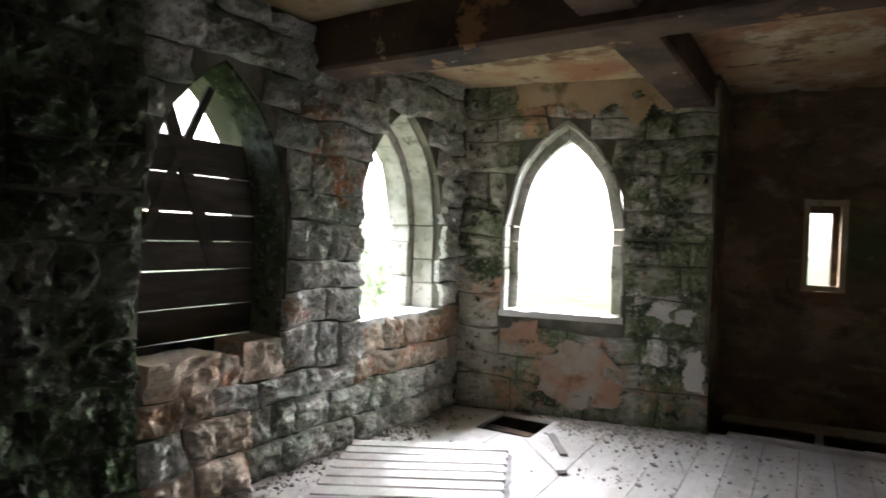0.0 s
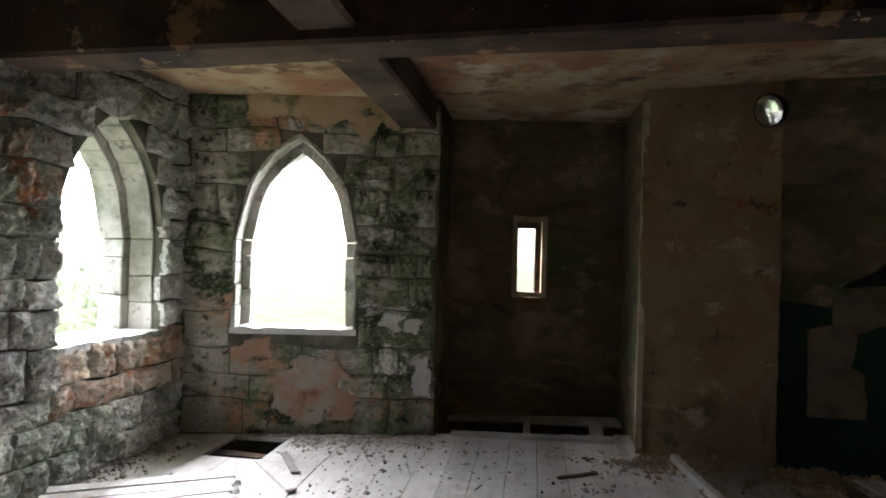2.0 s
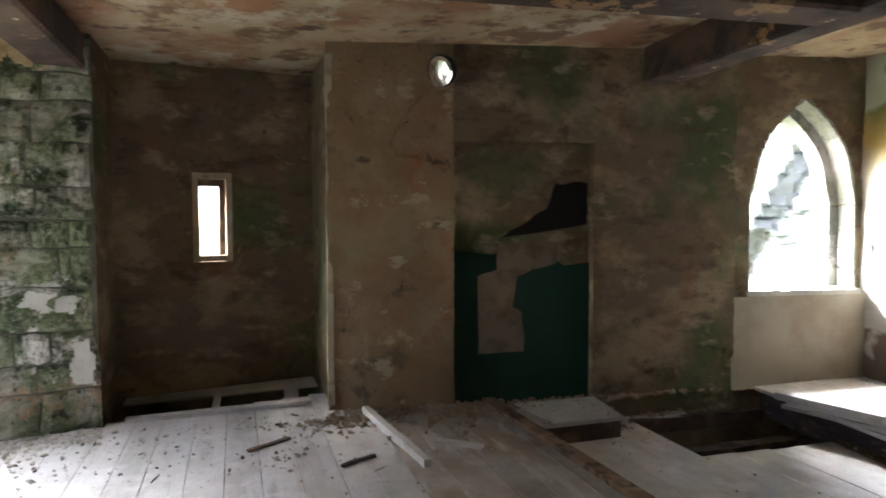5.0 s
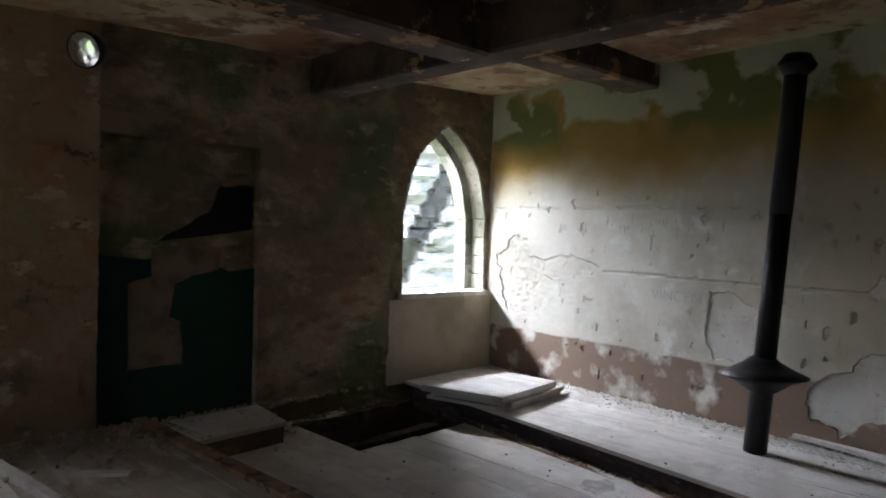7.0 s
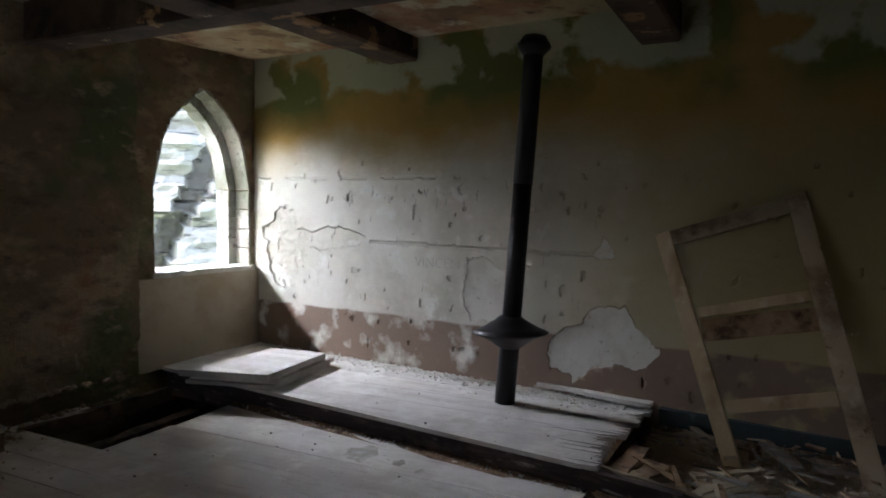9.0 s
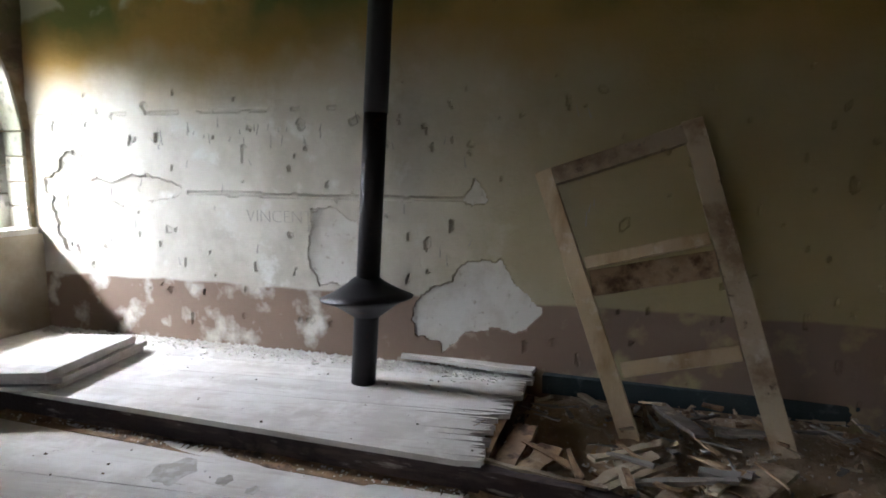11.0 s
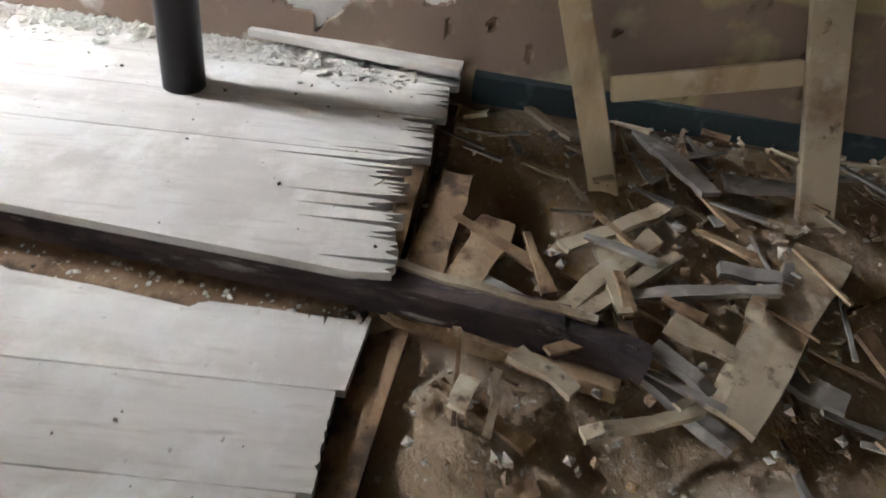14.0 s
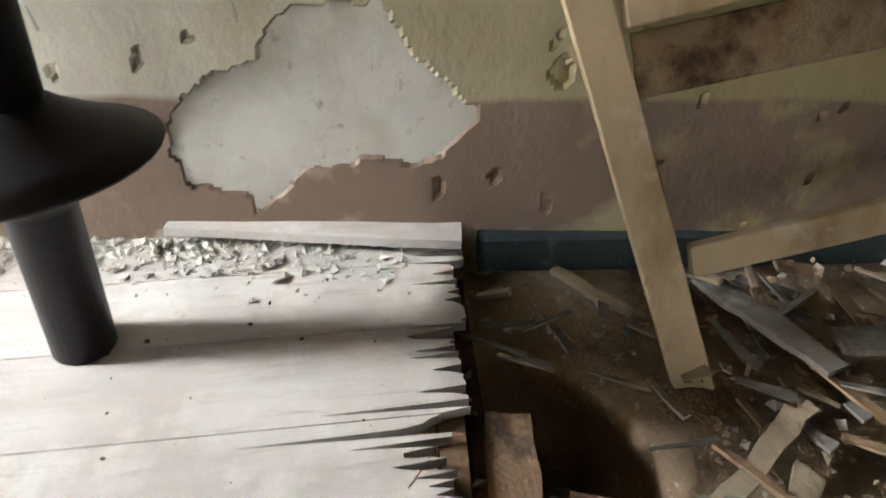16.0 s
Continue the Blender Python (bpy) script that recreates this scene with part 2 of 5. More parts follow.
M_BARK = mat("bark", (0.13, 0.1, 0.075), 0.95, bump=0.8, bscale=30)
M_TAR = mat("blue_black_felt", (0.035, 0.05, 0.055), 0.8, layers=[((0.1, 0.12, 0.12), 9, 0.58, 0.7, U)], bump=0.8, bscale=40)
M_CHIP = mat("bare_plaster", (0.6, 0.58, 0.53), 0.9, layers=[((0.5, 0.47, 0.41), 4, 0.45, 0.65, U), ((0.38, 0.34, 0.28), 18, 0.6, 0.7, U)], bump=0.4, bscale=35)


def plaster_e():
    """The long plastered wall: brown dado, grey middle band, ochre above with green under the ceiling."""
    m = mat("limewashed_plaster", (0.60, 0.57, 0.50), 0.9, layers=[((0.46, 0.43, 0.36), 1.4, 0.45, 0.62, U), ((0.66, 0.65, 0.6), 3.2, 0.56, 0.66, U)], bump=0.6, bscale=22, bdist=0.012)
    nt = m.node_tree
    b = nt.nodes["Principled BSDF"]
    out = b.inputs["Base Color"].links[0].from_socket
    geo = nt.nodes.new("ShaderNodeNewGeometry")
    sep = nt.nodes.new("ShaderNodeSeparateXYZ")
    nt.links.new(geo.outputs["Position"], sep.inputs[0])

    def band(out, colour, z0, z1, wob, scale, fade, breakup=None, flip=False, seed=0.0, axis=2, sharp=0.0):
        nz = nt.nodes.new("ShaderNodeTexNoise")
        nz.inputs["Scale"].default_value = scale
        nz.inputs["Detail"].default_value = 5
        mp = nt.nodes.new("ShaderNodeMapping")
        mp.inputs["Location"].default_value = (seed, seed * 2, seed)
        nt.links.new(geo.outputs["Position"], mp.inputs[0])
        nt.links.new(mp.outputs[0], nz.inputs["Vector"])
        ma = nt.nodes.new("ShaderNodeMath")
        ma.operation = 'MULTIPLY_ADD'
        nt.links.new(nz.outputs[0], ma.inputs[0])
        ma.inputs[1].default_value = wob
        nt.links.new(sep.outputs[axis], ma.inputs[2])
        mr = nt.nodes.new("ShaderNodeMapRange")
        mr.inputs[1].default_value, mr.inputs[2].default_value = z0 + wob / 2, z0 + wob / 2 + fade
        nt.links.new(ma.outputs[0], mr.inputs[0])
        fac = mr.outputs[0]
        if flip:
            iv = nt.nodes.new("ShaderNodeMath")
            iv.operation = 'SUBTRACT'
            iv.inputs[0].default_value = 1.0
            nt.links.new(fac, iv.inputs[1])
            fac = iv.outputs[0]
        if breakup:
            n2 = nt.nodes.new("ShaderNodeTexNoise")
            n2.inputs["Scale"].default_value = breakup[0]
            n2.inputs["Detail"].default_value = 6
            nt.links.new(mp.outputs[0], n2.inputs["Vector"])
            m2 = nt.nodes.new("ShaderNodeMapRange")
            m2.inputs[1].default_value, m2.inputs[2].default_value = breakup[1], breakup[2]
            nt.links.new(n2.outputs[0], m2.inputs[0])
            mu = nt.nodes.new("ShaderNodeMath")
            mu.operation = 'MULTIPLY'
            nt.links.new(fac, mu.inputs[0])
            nt.links.new(m2.outputs[0], mu.inputs[1])
            fac = mu.outputs[0]
        mx = nt.nodes.new("ShaderNodeMix")
        mx.data_type = 'RGBA'
        nt.links.new(fac, mx.inputs[0])
        nt.links.new(out, mx.inputs[6])
        mx.inputs[7].default_value = (*colour, 1)
        return mx.outputs[2]
    # yellower to the south; its darkening there paints in the fading window light
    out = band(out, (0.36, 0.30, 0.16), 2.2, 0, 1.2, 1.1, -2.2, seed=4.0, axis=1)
    out = band(out, (0.40, 0.26, 0.08), 1.80, 0, 0.7, 1.4, 0.45, seed=1.0)
    out = band(out, (0.16, 0.17, 0.055), 2.15, 0, 0.5, 1.5, 0.3, breakup=(1.3, 0.42, 0.56), seed=7.0)
    out = band(out, (0.47, 0.47, 0.34), 2.5, 0, 0.45, 2.2, 0.06, breakup=(2.0, 0.45, 0.5), seed=9.0)
    out = band(out, (0.225, 0.16, 0.12), 0.46, 0, 0.06, 3.0, 0.02, breakup=(4.2, 0.33, 0.46), flip=True, seed=2.0)
    nt.links.new(out, b.inputs["Base Color"])
    return m


M_PLASTER = plaster_e()


# ---------------------------------------------------------------- mesh helpers
def part(name, bm, material, parent=None, label="", smooth=False):
    me = bpy.data.meshes.new(name)
    bmesh.ops.recalc_face_normals(bm, faces=bm.faces)
    bm.to_mesh(me)
    bm.free()
    me.materials.append(material)
    if smooth:
        for p in me.polygons:
            p.use_smooth = True
    ob = new(name, me)
    if parent:
        ob.parent = parent
    if label:
        tagged(ob, label)
    return ob


def empty(name, at=(0, 0, 0)):
    ob = new(name)
    ob.location = at
    ob.empty_display_size = 0.1
    return ob


def hexa(bm, c):
    """c: eight corners, four below and four above, each round the same way."""
    v = [bm.verts.new(p) for p in c]
    for f in ((3, 2, 1, 0), (4, 5, 6, 7), (0, 1, 5, 4), (1, 2, 6, 5), (2, 3, 7, 6), (3, 0, 4, 7)):
        bm.faces.new([v[i] for i in f])
    return v


def slab(bm, quad, z0, z1):
    return hexa(bm, [(x, y, z0) for x, y in quad] + [(x, y, z1) for x, y in quad])


def bar(bm, a, b, w, h, up=(0, 0, 1), taper=1.0):
    """A squared bar from a to b, w across and h along up."""
    a, b = Vector(a), Vector(b)
    d = (b - a).normalized()
    s = d.cross(Vector(up)).normalized()
    u = s.cross(d)
    c = []
    for sv, uv in ((-1, -1), (1, -1), (1, 1), (-1, 1)):
        c.append(a + s * sv * w / 2 + u * uv * h / 2)
    for sv, uv in ((-1, -1), (1, -1), (1, 1), (-1, 1)):
        c.append(b + (s * sv * w / 2 + u * uv * h / 2) * taper)
    return hexa(bm, c)


def roughen(bm, cuts, amp, scale, seed=0.0, bevel=0.0):
    if bevel:
        bmesh.ops.bevel(bm, geom=bm.edges[:], offset=bevel, segments=1, affect='EDGES')
    if cuts:
        bmesh.ops.subdivide_edges(bm, edges=bm.edges[:], cuts=cuts, use_grid_fill=True)
    for v in bm.verts:
        n = noise.noise_vector((v.co + Vector((seed, seed * 1.7, seed * 0.3))) * scale)
        v.co += n * amp


def lathe(bm, profile, axis_a, axis_b, seg=24):
    """profile: (radius, share of the way from a to b)."""
    a, b = Vector(axis_a), Vector(axis_b)
    d = (b - a).normalized()
    s = d.orthogonal().normalized()
    u = d.cross(s)
    rings = []
    for r, k in profile:
        c = a.lerp(b, k)
        rings.append([bm.verts.new(c + (s * math.cos(2 * math.pi * i / seg) + u * math.sin(2 * math.pi * i / seg)) * r) for i in range(seg)])
    for p, q in zip(rings, rings[1:]):
        for i in range(seg):
            bm.faces.new((p[i], p[(i + 1) % seg], q[(i + 1) % seg], q[i]))
    bm.faces.new(rings[0][::-1])
    bm.faces.new(rings[-1])


def hash_n(s, z, f, seed=0.0):
    return noise.noise(Vector((s * f + seed, z * f - seed, seed * 0.37)))


# ---------------------------------------------------------------- plan
def ceil_z(x):
    return 2.82 + 0.027 * x


NW, CE = (-2.67, 4.98), (-0.66, 5.43)
AL, AR, PIER = (-0.66, 6.20), (1.0, 6.57), (0.99, 5.31)
DE, FL, NE = (4.45, 4.906), (4.47, 5.06), (5.92, 4.89)
SE, SW = (5.19, -2.5), (-2.91, -2.5)
TOP = 3.3


class Line:
    """A wall's face: s along it, z up, d into the wall (away from the room)."""

    def __init__(self, p0, p1):
        self.p0, self.p1 = Vector(p0), Vector(p1)
        self.length = (self.p1 - self.p0).length
        self.u = (self.p1 - self.p0).normalized()
        self.n = Vector((-self.u.y, self.u.x))

    def at(self, s, z, d=0.0):
        p = self.p0 + self.u * s + self.n * d
        return Vector((p.x, p.y, z))


def arch(o, s):
    """Height of a pointed opening's head at s; o: (s0, s1, sill, spring, apex)."""
    s0, s1, sill, spring, apex = o
    if apex <= spring:
        return spring
    m, half, rise = (s0 + s1) / 2, (s1 - s0) / 2, apex - spring
    r = (half * half + rise * rise) / (2 * half)
    k = min(abs(s - m), half)
    x = (r - half) + k
    return spring + math.sqrt(max(r * r - x * x, 0.0))


def wall_mesh(line, thick, openings, top=TOP, low=-0.6, step=0.0, amp=0.0, freq=1.0, s_lo=0.0, s_hi=None):
    """A solid wall whose openings go through it, built in upright strips."""
    bm = bmesh.new()
    s_hi = line.length if s_hi is None else s_hi
    cuts = {s_lo, s_hi}
    for o in openings:
        n = 28 if o[4] > o[3] else 1
        cuts |= {o[0] + (o[1] - o[0]) * i / n for i in range(n + 1)}
    cuts = sorted(cuts)

    def quad(a, b, c, d):
        bm.faces.new([bm.verts.new(p) for p in (a, b, c, d)])
    for a, b in zip(cuts, cuts[1:]):
        o = next((o for o in openings if o[0] - 1e-6 <= a and b <= o[1] + 1e-6), None)
        spans = [((low, low), (top, top))] if not o else [((low, low), (o[2], o[2])), ((arch(o, a), arch(o, b)), (top, top))]
        for (l0, l1), (h0, h1) in spans:
            for d in (0.0, thick):
                quad(line.at(a, l0, d), line.at(b, l1, d), line.at(b, h1, d), line.at(a, h0, d))
        if o:
            quad(line.at(a, o[2]), line.at(b, o[2]), line.at(b, o[2], thick), line.at(a, o[2], thick))
            quad(line.at(a, arch(o, a)), line.at(b, arch(o, b)), line.at(b, arch(o, b), thick), line.at(a, arch(o, a), thick))
    for o in openings:
        for s in o[:2]:
            quad(line.at(s, o[2]), line.at(s, arch(o, s)), line.at(s, arch(o, s), thick), line.at(s, o[2], thick))
    for s in (s_lo, s_hi):
        quad(line.at(s, low), line.at(s, top), line.at(s, top, thick), line.at(s, low, thick))
    quad(line.at(s_lo, top), line.at(s_hi, top), line.at(s_hi, top, thick), line.at(s_lo, top, thick))
    bmesh.ops.remove_doubles(bm, verts=bm.verts[:], dist=0.0005)
    return bm


def face_sheet(line, s0, s1, z0, z1, step, height, holes=()):
    """A plaster coat in front of a wall, its relief given by height(s, z) towards the room."""
    bm = bmesh.new()
    ns, nz = max(2, int((s1 - s0) / step)), max(2, int((z1 - z0) / step))
    grid = []
    for i in range(ns + 1):
        row = []
        for j in range(nz + 1):
            s, z = s0 + (s1 - s0) * i / ns, z0 + (z1 - z0) * j / nz
            row.append(bm.verts.new(line.at(s + step * 0.3 * hash_n(s, z, 60.0, 1.0), z + step * 0.3 * hash_n(s, z, 60.0, 4.0), -height(s, z))))
        grid.append(row)
    for i in range(ns):
        for j in range(nz):
            sm, zm = s0 + (s1 - s0) * (i + 0.5) / ns, z0 + (z1 - z0) * (j + 0.5) / nz
            if not any(o[0] < sm < o[1] and o[2] < zm < arch(o, sm) for o in holes):
                bm.faces.new((grid[i][j], grid[i + 1][j], grid[i + 1][j + 1], grid[i][j + 1]))
    loose = [v for v in bm.verts if not v.link_faces]
    bmesh.ops.delete(bm, geom=loose, context='VERTS')
    return bm


LW, LC, LA, LD, LF, LE = Line(SW, NW), Line(NW, CE), Line(AL, AR), Line(PIER, DE), Line(FL, NE), Line(NE, SE)
LS = Line(SE, SW)
WIN_A = (4.47, 5.43, 0.62, 1.55, 2.37)
WIN_B = (6.12, 7.19, 0.84, 1.55, 2.42)
WIN_C = (0.40, 1.395, 0.85, 1.58, 2.46)
WIN_E = (0.25, 1.40, 0.82, 1.62, 2.60)
SLIT = (0.615, 0.955, 1.12, 1.91, 1.91)
DOOR = (0.977, 2.175, -0.6, 2.12, 2.12)

wall_west = tagged(part("wall_west", wall_mesh(LW, 0.5, [WIN_A, WIN_B]), M_MORTAR), "rough sandstone wall green with algae, two pointed windows", "wall", kind="structure")
wall_north = tagged(part("wall_north", wall_mesh(LC, 0.45, [WIN_C]), M_MORTAR), "mossy stained stone wall with one pointed window", "wall", kind="structure")
wall_alcove = tagged(part("wall_alcove", wall_mesh(LA, 0.3, [SLIT], s_lo=-0.3, s_hi=2.1), M_BROWN), "dark stained back wall of alcove with slit window", "wall", kind="structure")
bm = bmesh.new()
slab(bm, [(1.0, 5.32), (1.9, 5.32), (1.9, 6.86), (1.0, 6.57 + 0.28)], -0.6, TOP)
wall_pier = tagged(part("wall_pier", bm, M_BROWN), "brown plastered pier beside the alcove", "wall", kind="structure")
bm = bmesh.new()
slab(bm, [(-0.661, 5.44), (-0.661, 6.4), (-1.0, 6.4), (-1.0, 5.44 + 0.1)], -0.6, TOP)
part("wall_alcove_side", bm, M_BROWN)
tagged(bpy.data.objects["wall_alcove_side"], "dark side wall of the alcove", "wall", kind="structure")
wall_door = tagged(part("wall_door", wall_mesh(LD, 0.3, [DOOR]), M_BROWN), "brown stained plaster wall with blocked doorway", "wall", kind="structure")
wall_corner = tagged(part("wall_corner", wall_mesh(LF, 0.42, [WIN_E], s_lo=-0.1, s_hi=1.75), M_BROWN), "plaster wall with pointed window above pale apron", "wall", kind="structure")
wall_east = tagged(part("wall_east", wall_mesh(LE, 0.4, [], s_lo=-0.5), M_MORTAR), "long wall behind the limewashed plaster", "wall", kind="structure")
wall_south = tagged(part("wall_south", wall_mesh(LS, 0.3, [], s_lo=-0.4, s_hi=LS.length + 0.5), M_SOUTH), "plain unseen plaster wall, coloured dark to cut bounced light", "wall", kind="structure")

bm = bmesh.new()
hexa(bm, [(x, y, ceil_z(x)) for x, y in ((-3.6, -3), (6.6, -3), (6.6, 7.2), (-3.6, 7.2))] + [(x, y, 3.5) for x, y in ((-3.6, -3), (6.6, -3), (6.6, 7.2), (-3.6, 7.2))])
ceiling = tagged(part("ceiling", bm, M_CEIL), "peeling orange and cream plaster ceiling with water stains", "ceiling", kind="structure")

# ---------------------------------------------------------------- beams
def beam(name, a, b, w, h, label):
    bm = bmesh.new()
    bar(bm, a, b, w, h)
    roughen(bm, 5, 0.012, 3.0, bevel=0.02)
    return tagged(part(name, bm, M_BEAM), label, "beam")


zb = lambda x: ceil_z(x) - 0.13
beam("ceiling_beam", (-2.75, 3.22, zb(-2.75) - 0.01), (3.5, 3.06, zb(3.5) - 0.03), 0.32, 0.33, "heavy brown timber ceiling beam with flaking paint")
beam("ceiling_beam", (3.62, 3.05, zb(3.62) + 0.02), (5.85, 3.0, zb(5.85) + 0.03), 0.32, 0.22, "short brown timber ceiling beam ending in the plaster wall")
beam("ceiling_beam", (-2.75, 0.95, zb(-2.75) - 0.01), (5.6, 0.76, zb(5.6) - 0.01), 0.3, 0.28, "dark timber ceiling beam ending in the plaster wall")
beam("ceiling_beam", (-0.84, 5.5, zb(-0.84) + 0.01), (-0.95, -2.45, zb(-0.9) + 0.01), 0.3, 0.26, "brown timber ceiling beam under the plaster ceiling")
beam("ceiling_beam", (3.69, 4.97, zb(3.8) - 0.02), (3.44, -2.45, zb(3.6) - 0.02), 0.28, 0.32, "brown timber ceiling beam with pale flaked underside")

# ---------------------------------------------------------------- floor
LOW = -0.15     # the middle strip of floor lies one shallow step lower
LOW_X = 2.36    # its west edge; its east edge is the step below


def trench_r(y):
    return 4.18 + 0.125 * (y - 0.9)


def on_low(x, y):
    return LOW_X < x < trench_r(y) and y < 4.86 and not (x < 3.1 and y > 4.43)


def in_gap(x, y):
    """Where the boards are missing."""
    if on_low(x, y):
        return (x > 3.33 and 3.88 < y < 4.8) or (x > 3.03 and y < 1.0)
    return (-2.3 < x < -1.7 and 4.45 < y < 5.05) or (-0.66 < x < 0.99 and y > 5.4) or (x > 4.1 and y < 0.9) or y > north_y(x) - 0.01


def pit(x):
    """How much deeper the collapsed ground lies under the lower floor."""
    return -0.07 * min(1.0, max(0.0, (4.25 - x) / 0.2))


def north_y(x):
    for p, q in ((NW, CE), (AL, AR), (PIER, DE), (FL, NE)):
        if p[0] <= x <= q[0]:
            return p[1] + (q[1] - p[1]) * (x - p[0]) / (q[0] - p[0])
    return NW[1] if x < 0 else NE[1]


floor = empty("floor")
tagged(floor, "dusty pale plank floor with holes and broken boards", "floor", kind="structure")
bm = bmesh.new()
slab(bm, [(-3.3, -2.9), (6.3, -2.9), (6.3, 6.9), (-3.3, 6.9)], -0.75, -0.55)
part("underfloor", bm, M_DIRT, floor, "dark dirt under the boards")


def board(x0, x1, y0, y1, ragged=0.0, z=0.0, x0_top=None, material=None):
    if y1 - y0 < 0.02:
        return
    bm = bmesh.new()
    n = max(2, int((x1 - x0) / 0.011)) if ragged else 1
    low = [(x0 + (x1 - x0) * i / n, y0 + (random.random() ** 3 * ragged * (0.5 + 0.9 * abs(hash_n(x0 + i, y0, 3.7))) if ragged else 0)) for i in range(n + 1)]
    if ragged > 0.1:
        # narrow splits that run back along the grain
        for i in range(2, n - 1, 3):
            if random.random() < 0.13:
                low[i] = (low[i][0], low[i][1] + random.uniform(0.08, 0.38))
    up = [(x1, y1), (x0 if x0_top is None else x0_top, y1)]
    ring = low + up
    a = [bm.verts.new((x, y, z - 0.03)) for x, y in ring]
    b = [bm.verts.new((x, y, z)) for x, y in ring]
    bm.faces.new(b)
    bm.faces.new(a[::-1])
    for i in range(len(ring)):
        j = (i + 1) % len(ring)
        bm.faces.new((a[i], a[j], b[j], b[i]))
    part("floor_board", bm, material or M_BOARD, floor)


def minus(spans, lo, hi):
    out = []
    for a, b in spans:
        if hi <= a or lo >= b:
            out.append((a, b))
        else:
            if lo > a:
                out.append((a, lo))
            if hi < b:
                out.append((hi, b))
    return out


def rot_y(x):
    return 0.90 - 0.12 * max(0.0, x - 4.2) ** 1.2


x = -2.86
while x < LOW_X - 0.01:
    x1 = x + random.uniform(0.19, 0.24)
    if LOW_X - x1 < 0.1:
        x1 = LOW_X
    gap = random.uniform(0.002, 0.005)
    xm = (x + x1) / 2
    spans = [(-2.5, north_y(xm) - (0.72 if -0.66 < xm < 0.99 else 0.0))]
    if -2.27 < xm < -1.72:
        spans = minus(spans, 4.5, 5.03)
    for a, b in spans:
        board(x, x1 - gap, a, b, z=random.uniform(-0.004, 0.0), material=M_DIRTYB if xm > 1.35 else None)
    x = x1

# the lower strip between the two raised floors
cuts = [LOW_X, 2.6, 2.83, 3.05, 3.34, 3.62, 3.9]
for x, x1 in zip(cuts, cuts[1:]):
    xm = (x + x1) / 2
    spans = [(-2.5, 4.45 if x1 < 3.1 else 4.88)]
    if xm > 3.34:
        spans = minus(spans, 3.9 + 0.06 * (3.9 - xm), 4.74)
    if xm > 3.05:
        spans = minus(spans, -1.6, 0.91 + 0.13 * (4.16 - xm))
    for a, b in spans:
        board(x, x1 - 0.003, a, b, ragged=0.012 if 0.9 < a < 1.1 else 0.0, z=LOW + random.uniform(-0.003, 0.0))
    if x1 < 3.1:
        board(x, x1 - 0.003, 4.46, 4.9)
bm = bmesh.new()
ys = [0.91 + (3.88 - 0.91) * i / 260 for i in range(261)]
rim = [(trench_r(y) + 0.004 - 0.03 * (0.5 + 0.5 * hash_n(y, 0, 3.0, 2.0)) - 0.04 * abs(hash_n(y, 5, 16.0)) - 0.08 * random.random() ** 4, y) for y in ys]
ring = [(3.901, 3.88), (3.901, 0.94)] + rim
top = [bm.verts.new((x, y, LOW - 0.001)) for x, y in ring]
low = [bm.verts.new((x, y, LOW - 0.03)) for x, y in ring]
bm.faces.new(top)
bm.faces.new(low[::-1])
for i in range(len(ring)):
    j = (i + 1) % len(ring)
    bm.faces.new((low[i], low[j], top[j], top[i]))
part("floor_board", bm, M_BOARD, floor, "pale board with a torn edge along the step")

board(3.903, 4.17, -2.5, -1.6, z=LOW)

# the raised floor along the plastered wall, its south ends rotted to splinters
x = trench_r(0.9)
for k, x1 in enumerate((4.78, 5.08, 5.36, 5.62, 5.95)):
    xm = (x + x1) / 2
    board(x, x1 - 0.003, rot_y(xm) - 0.02, min(north_y(xm), 4.86), ragged=0.24, x0_top=None if k else trench_r(4.8))
    board(x, x1 - 0.003, -2.5, -1.5)
    x = x1

# risers, carriers and joists seen in the gaps
def riser(name, quad, z0, z1, material, label, amp=0.006):
    bm = bmesh.new()
    slab(bm, quad, z0, z1)
    roughen(bm, 7, amp, 7.0)
    part(name, bm, material, floor, label)


riser("carrier_beam", [(trench_r(0.93) + 0.014, 0.93), (trench_r(0.93) + 0.12, 0.93), (trench_r(4.82) + 0.12, 4.82), (trench_r(4.82) + 0.014, 4.82)], -0.24, -0.034, M_TRENCH, "charred dark beam forming the shallow step")
riser("rotten_edge", [(trench_r(0.95) - 0.11, 0.95), (trench_r(0.95) + 0.02, 0.95), (trench_r(3.9) + 0.02, 3.9), (trench_r(3.9) - 0.11, 3.9)], -0.22, LOW + 0.002, M_OLDROT, "rotten brown wood at the foot of step", 0.012)
riser("carrier_beam", [(LOW_X - 0.1, -2.4), (LOW_X - 0.012, -2.4), (LOW_X - 0.012, 5.1), (LOW_X - 0.1, 5.1)], -0.24, -0.034, M_DARKWOOD, "dark timber along the edge of the floor")
# ledge risers coloured dark to stand for the shadow under the panel
riser("ledge_edge", [(LOW_X, 4.462), (3.045, 4.462), (3.045, 4.49), (LOW_X, 4.49)], LOW - 0.02, -0.031, M_DARKWOOD, "timber edge below the fallen panel, darkened as the step's shadow", 0.004)
riser("ledge_edge", [(3.02, 4.49), (3.045, 4.49), (3.045, 4.9), (3.02, 4.9)], LOW - 0.02, -0.031, M_DARKWOOD, "timber edge below the fallen panel, darkened as the step's shadow", 0.004)
riser("joist", [(4.17, 0.80), (4.17, 0.905), (3.04, 1.06), (3.04, 0.95)], -0.30, LOW - 0.034, M_OLDROT, "brown timber under the board ends")
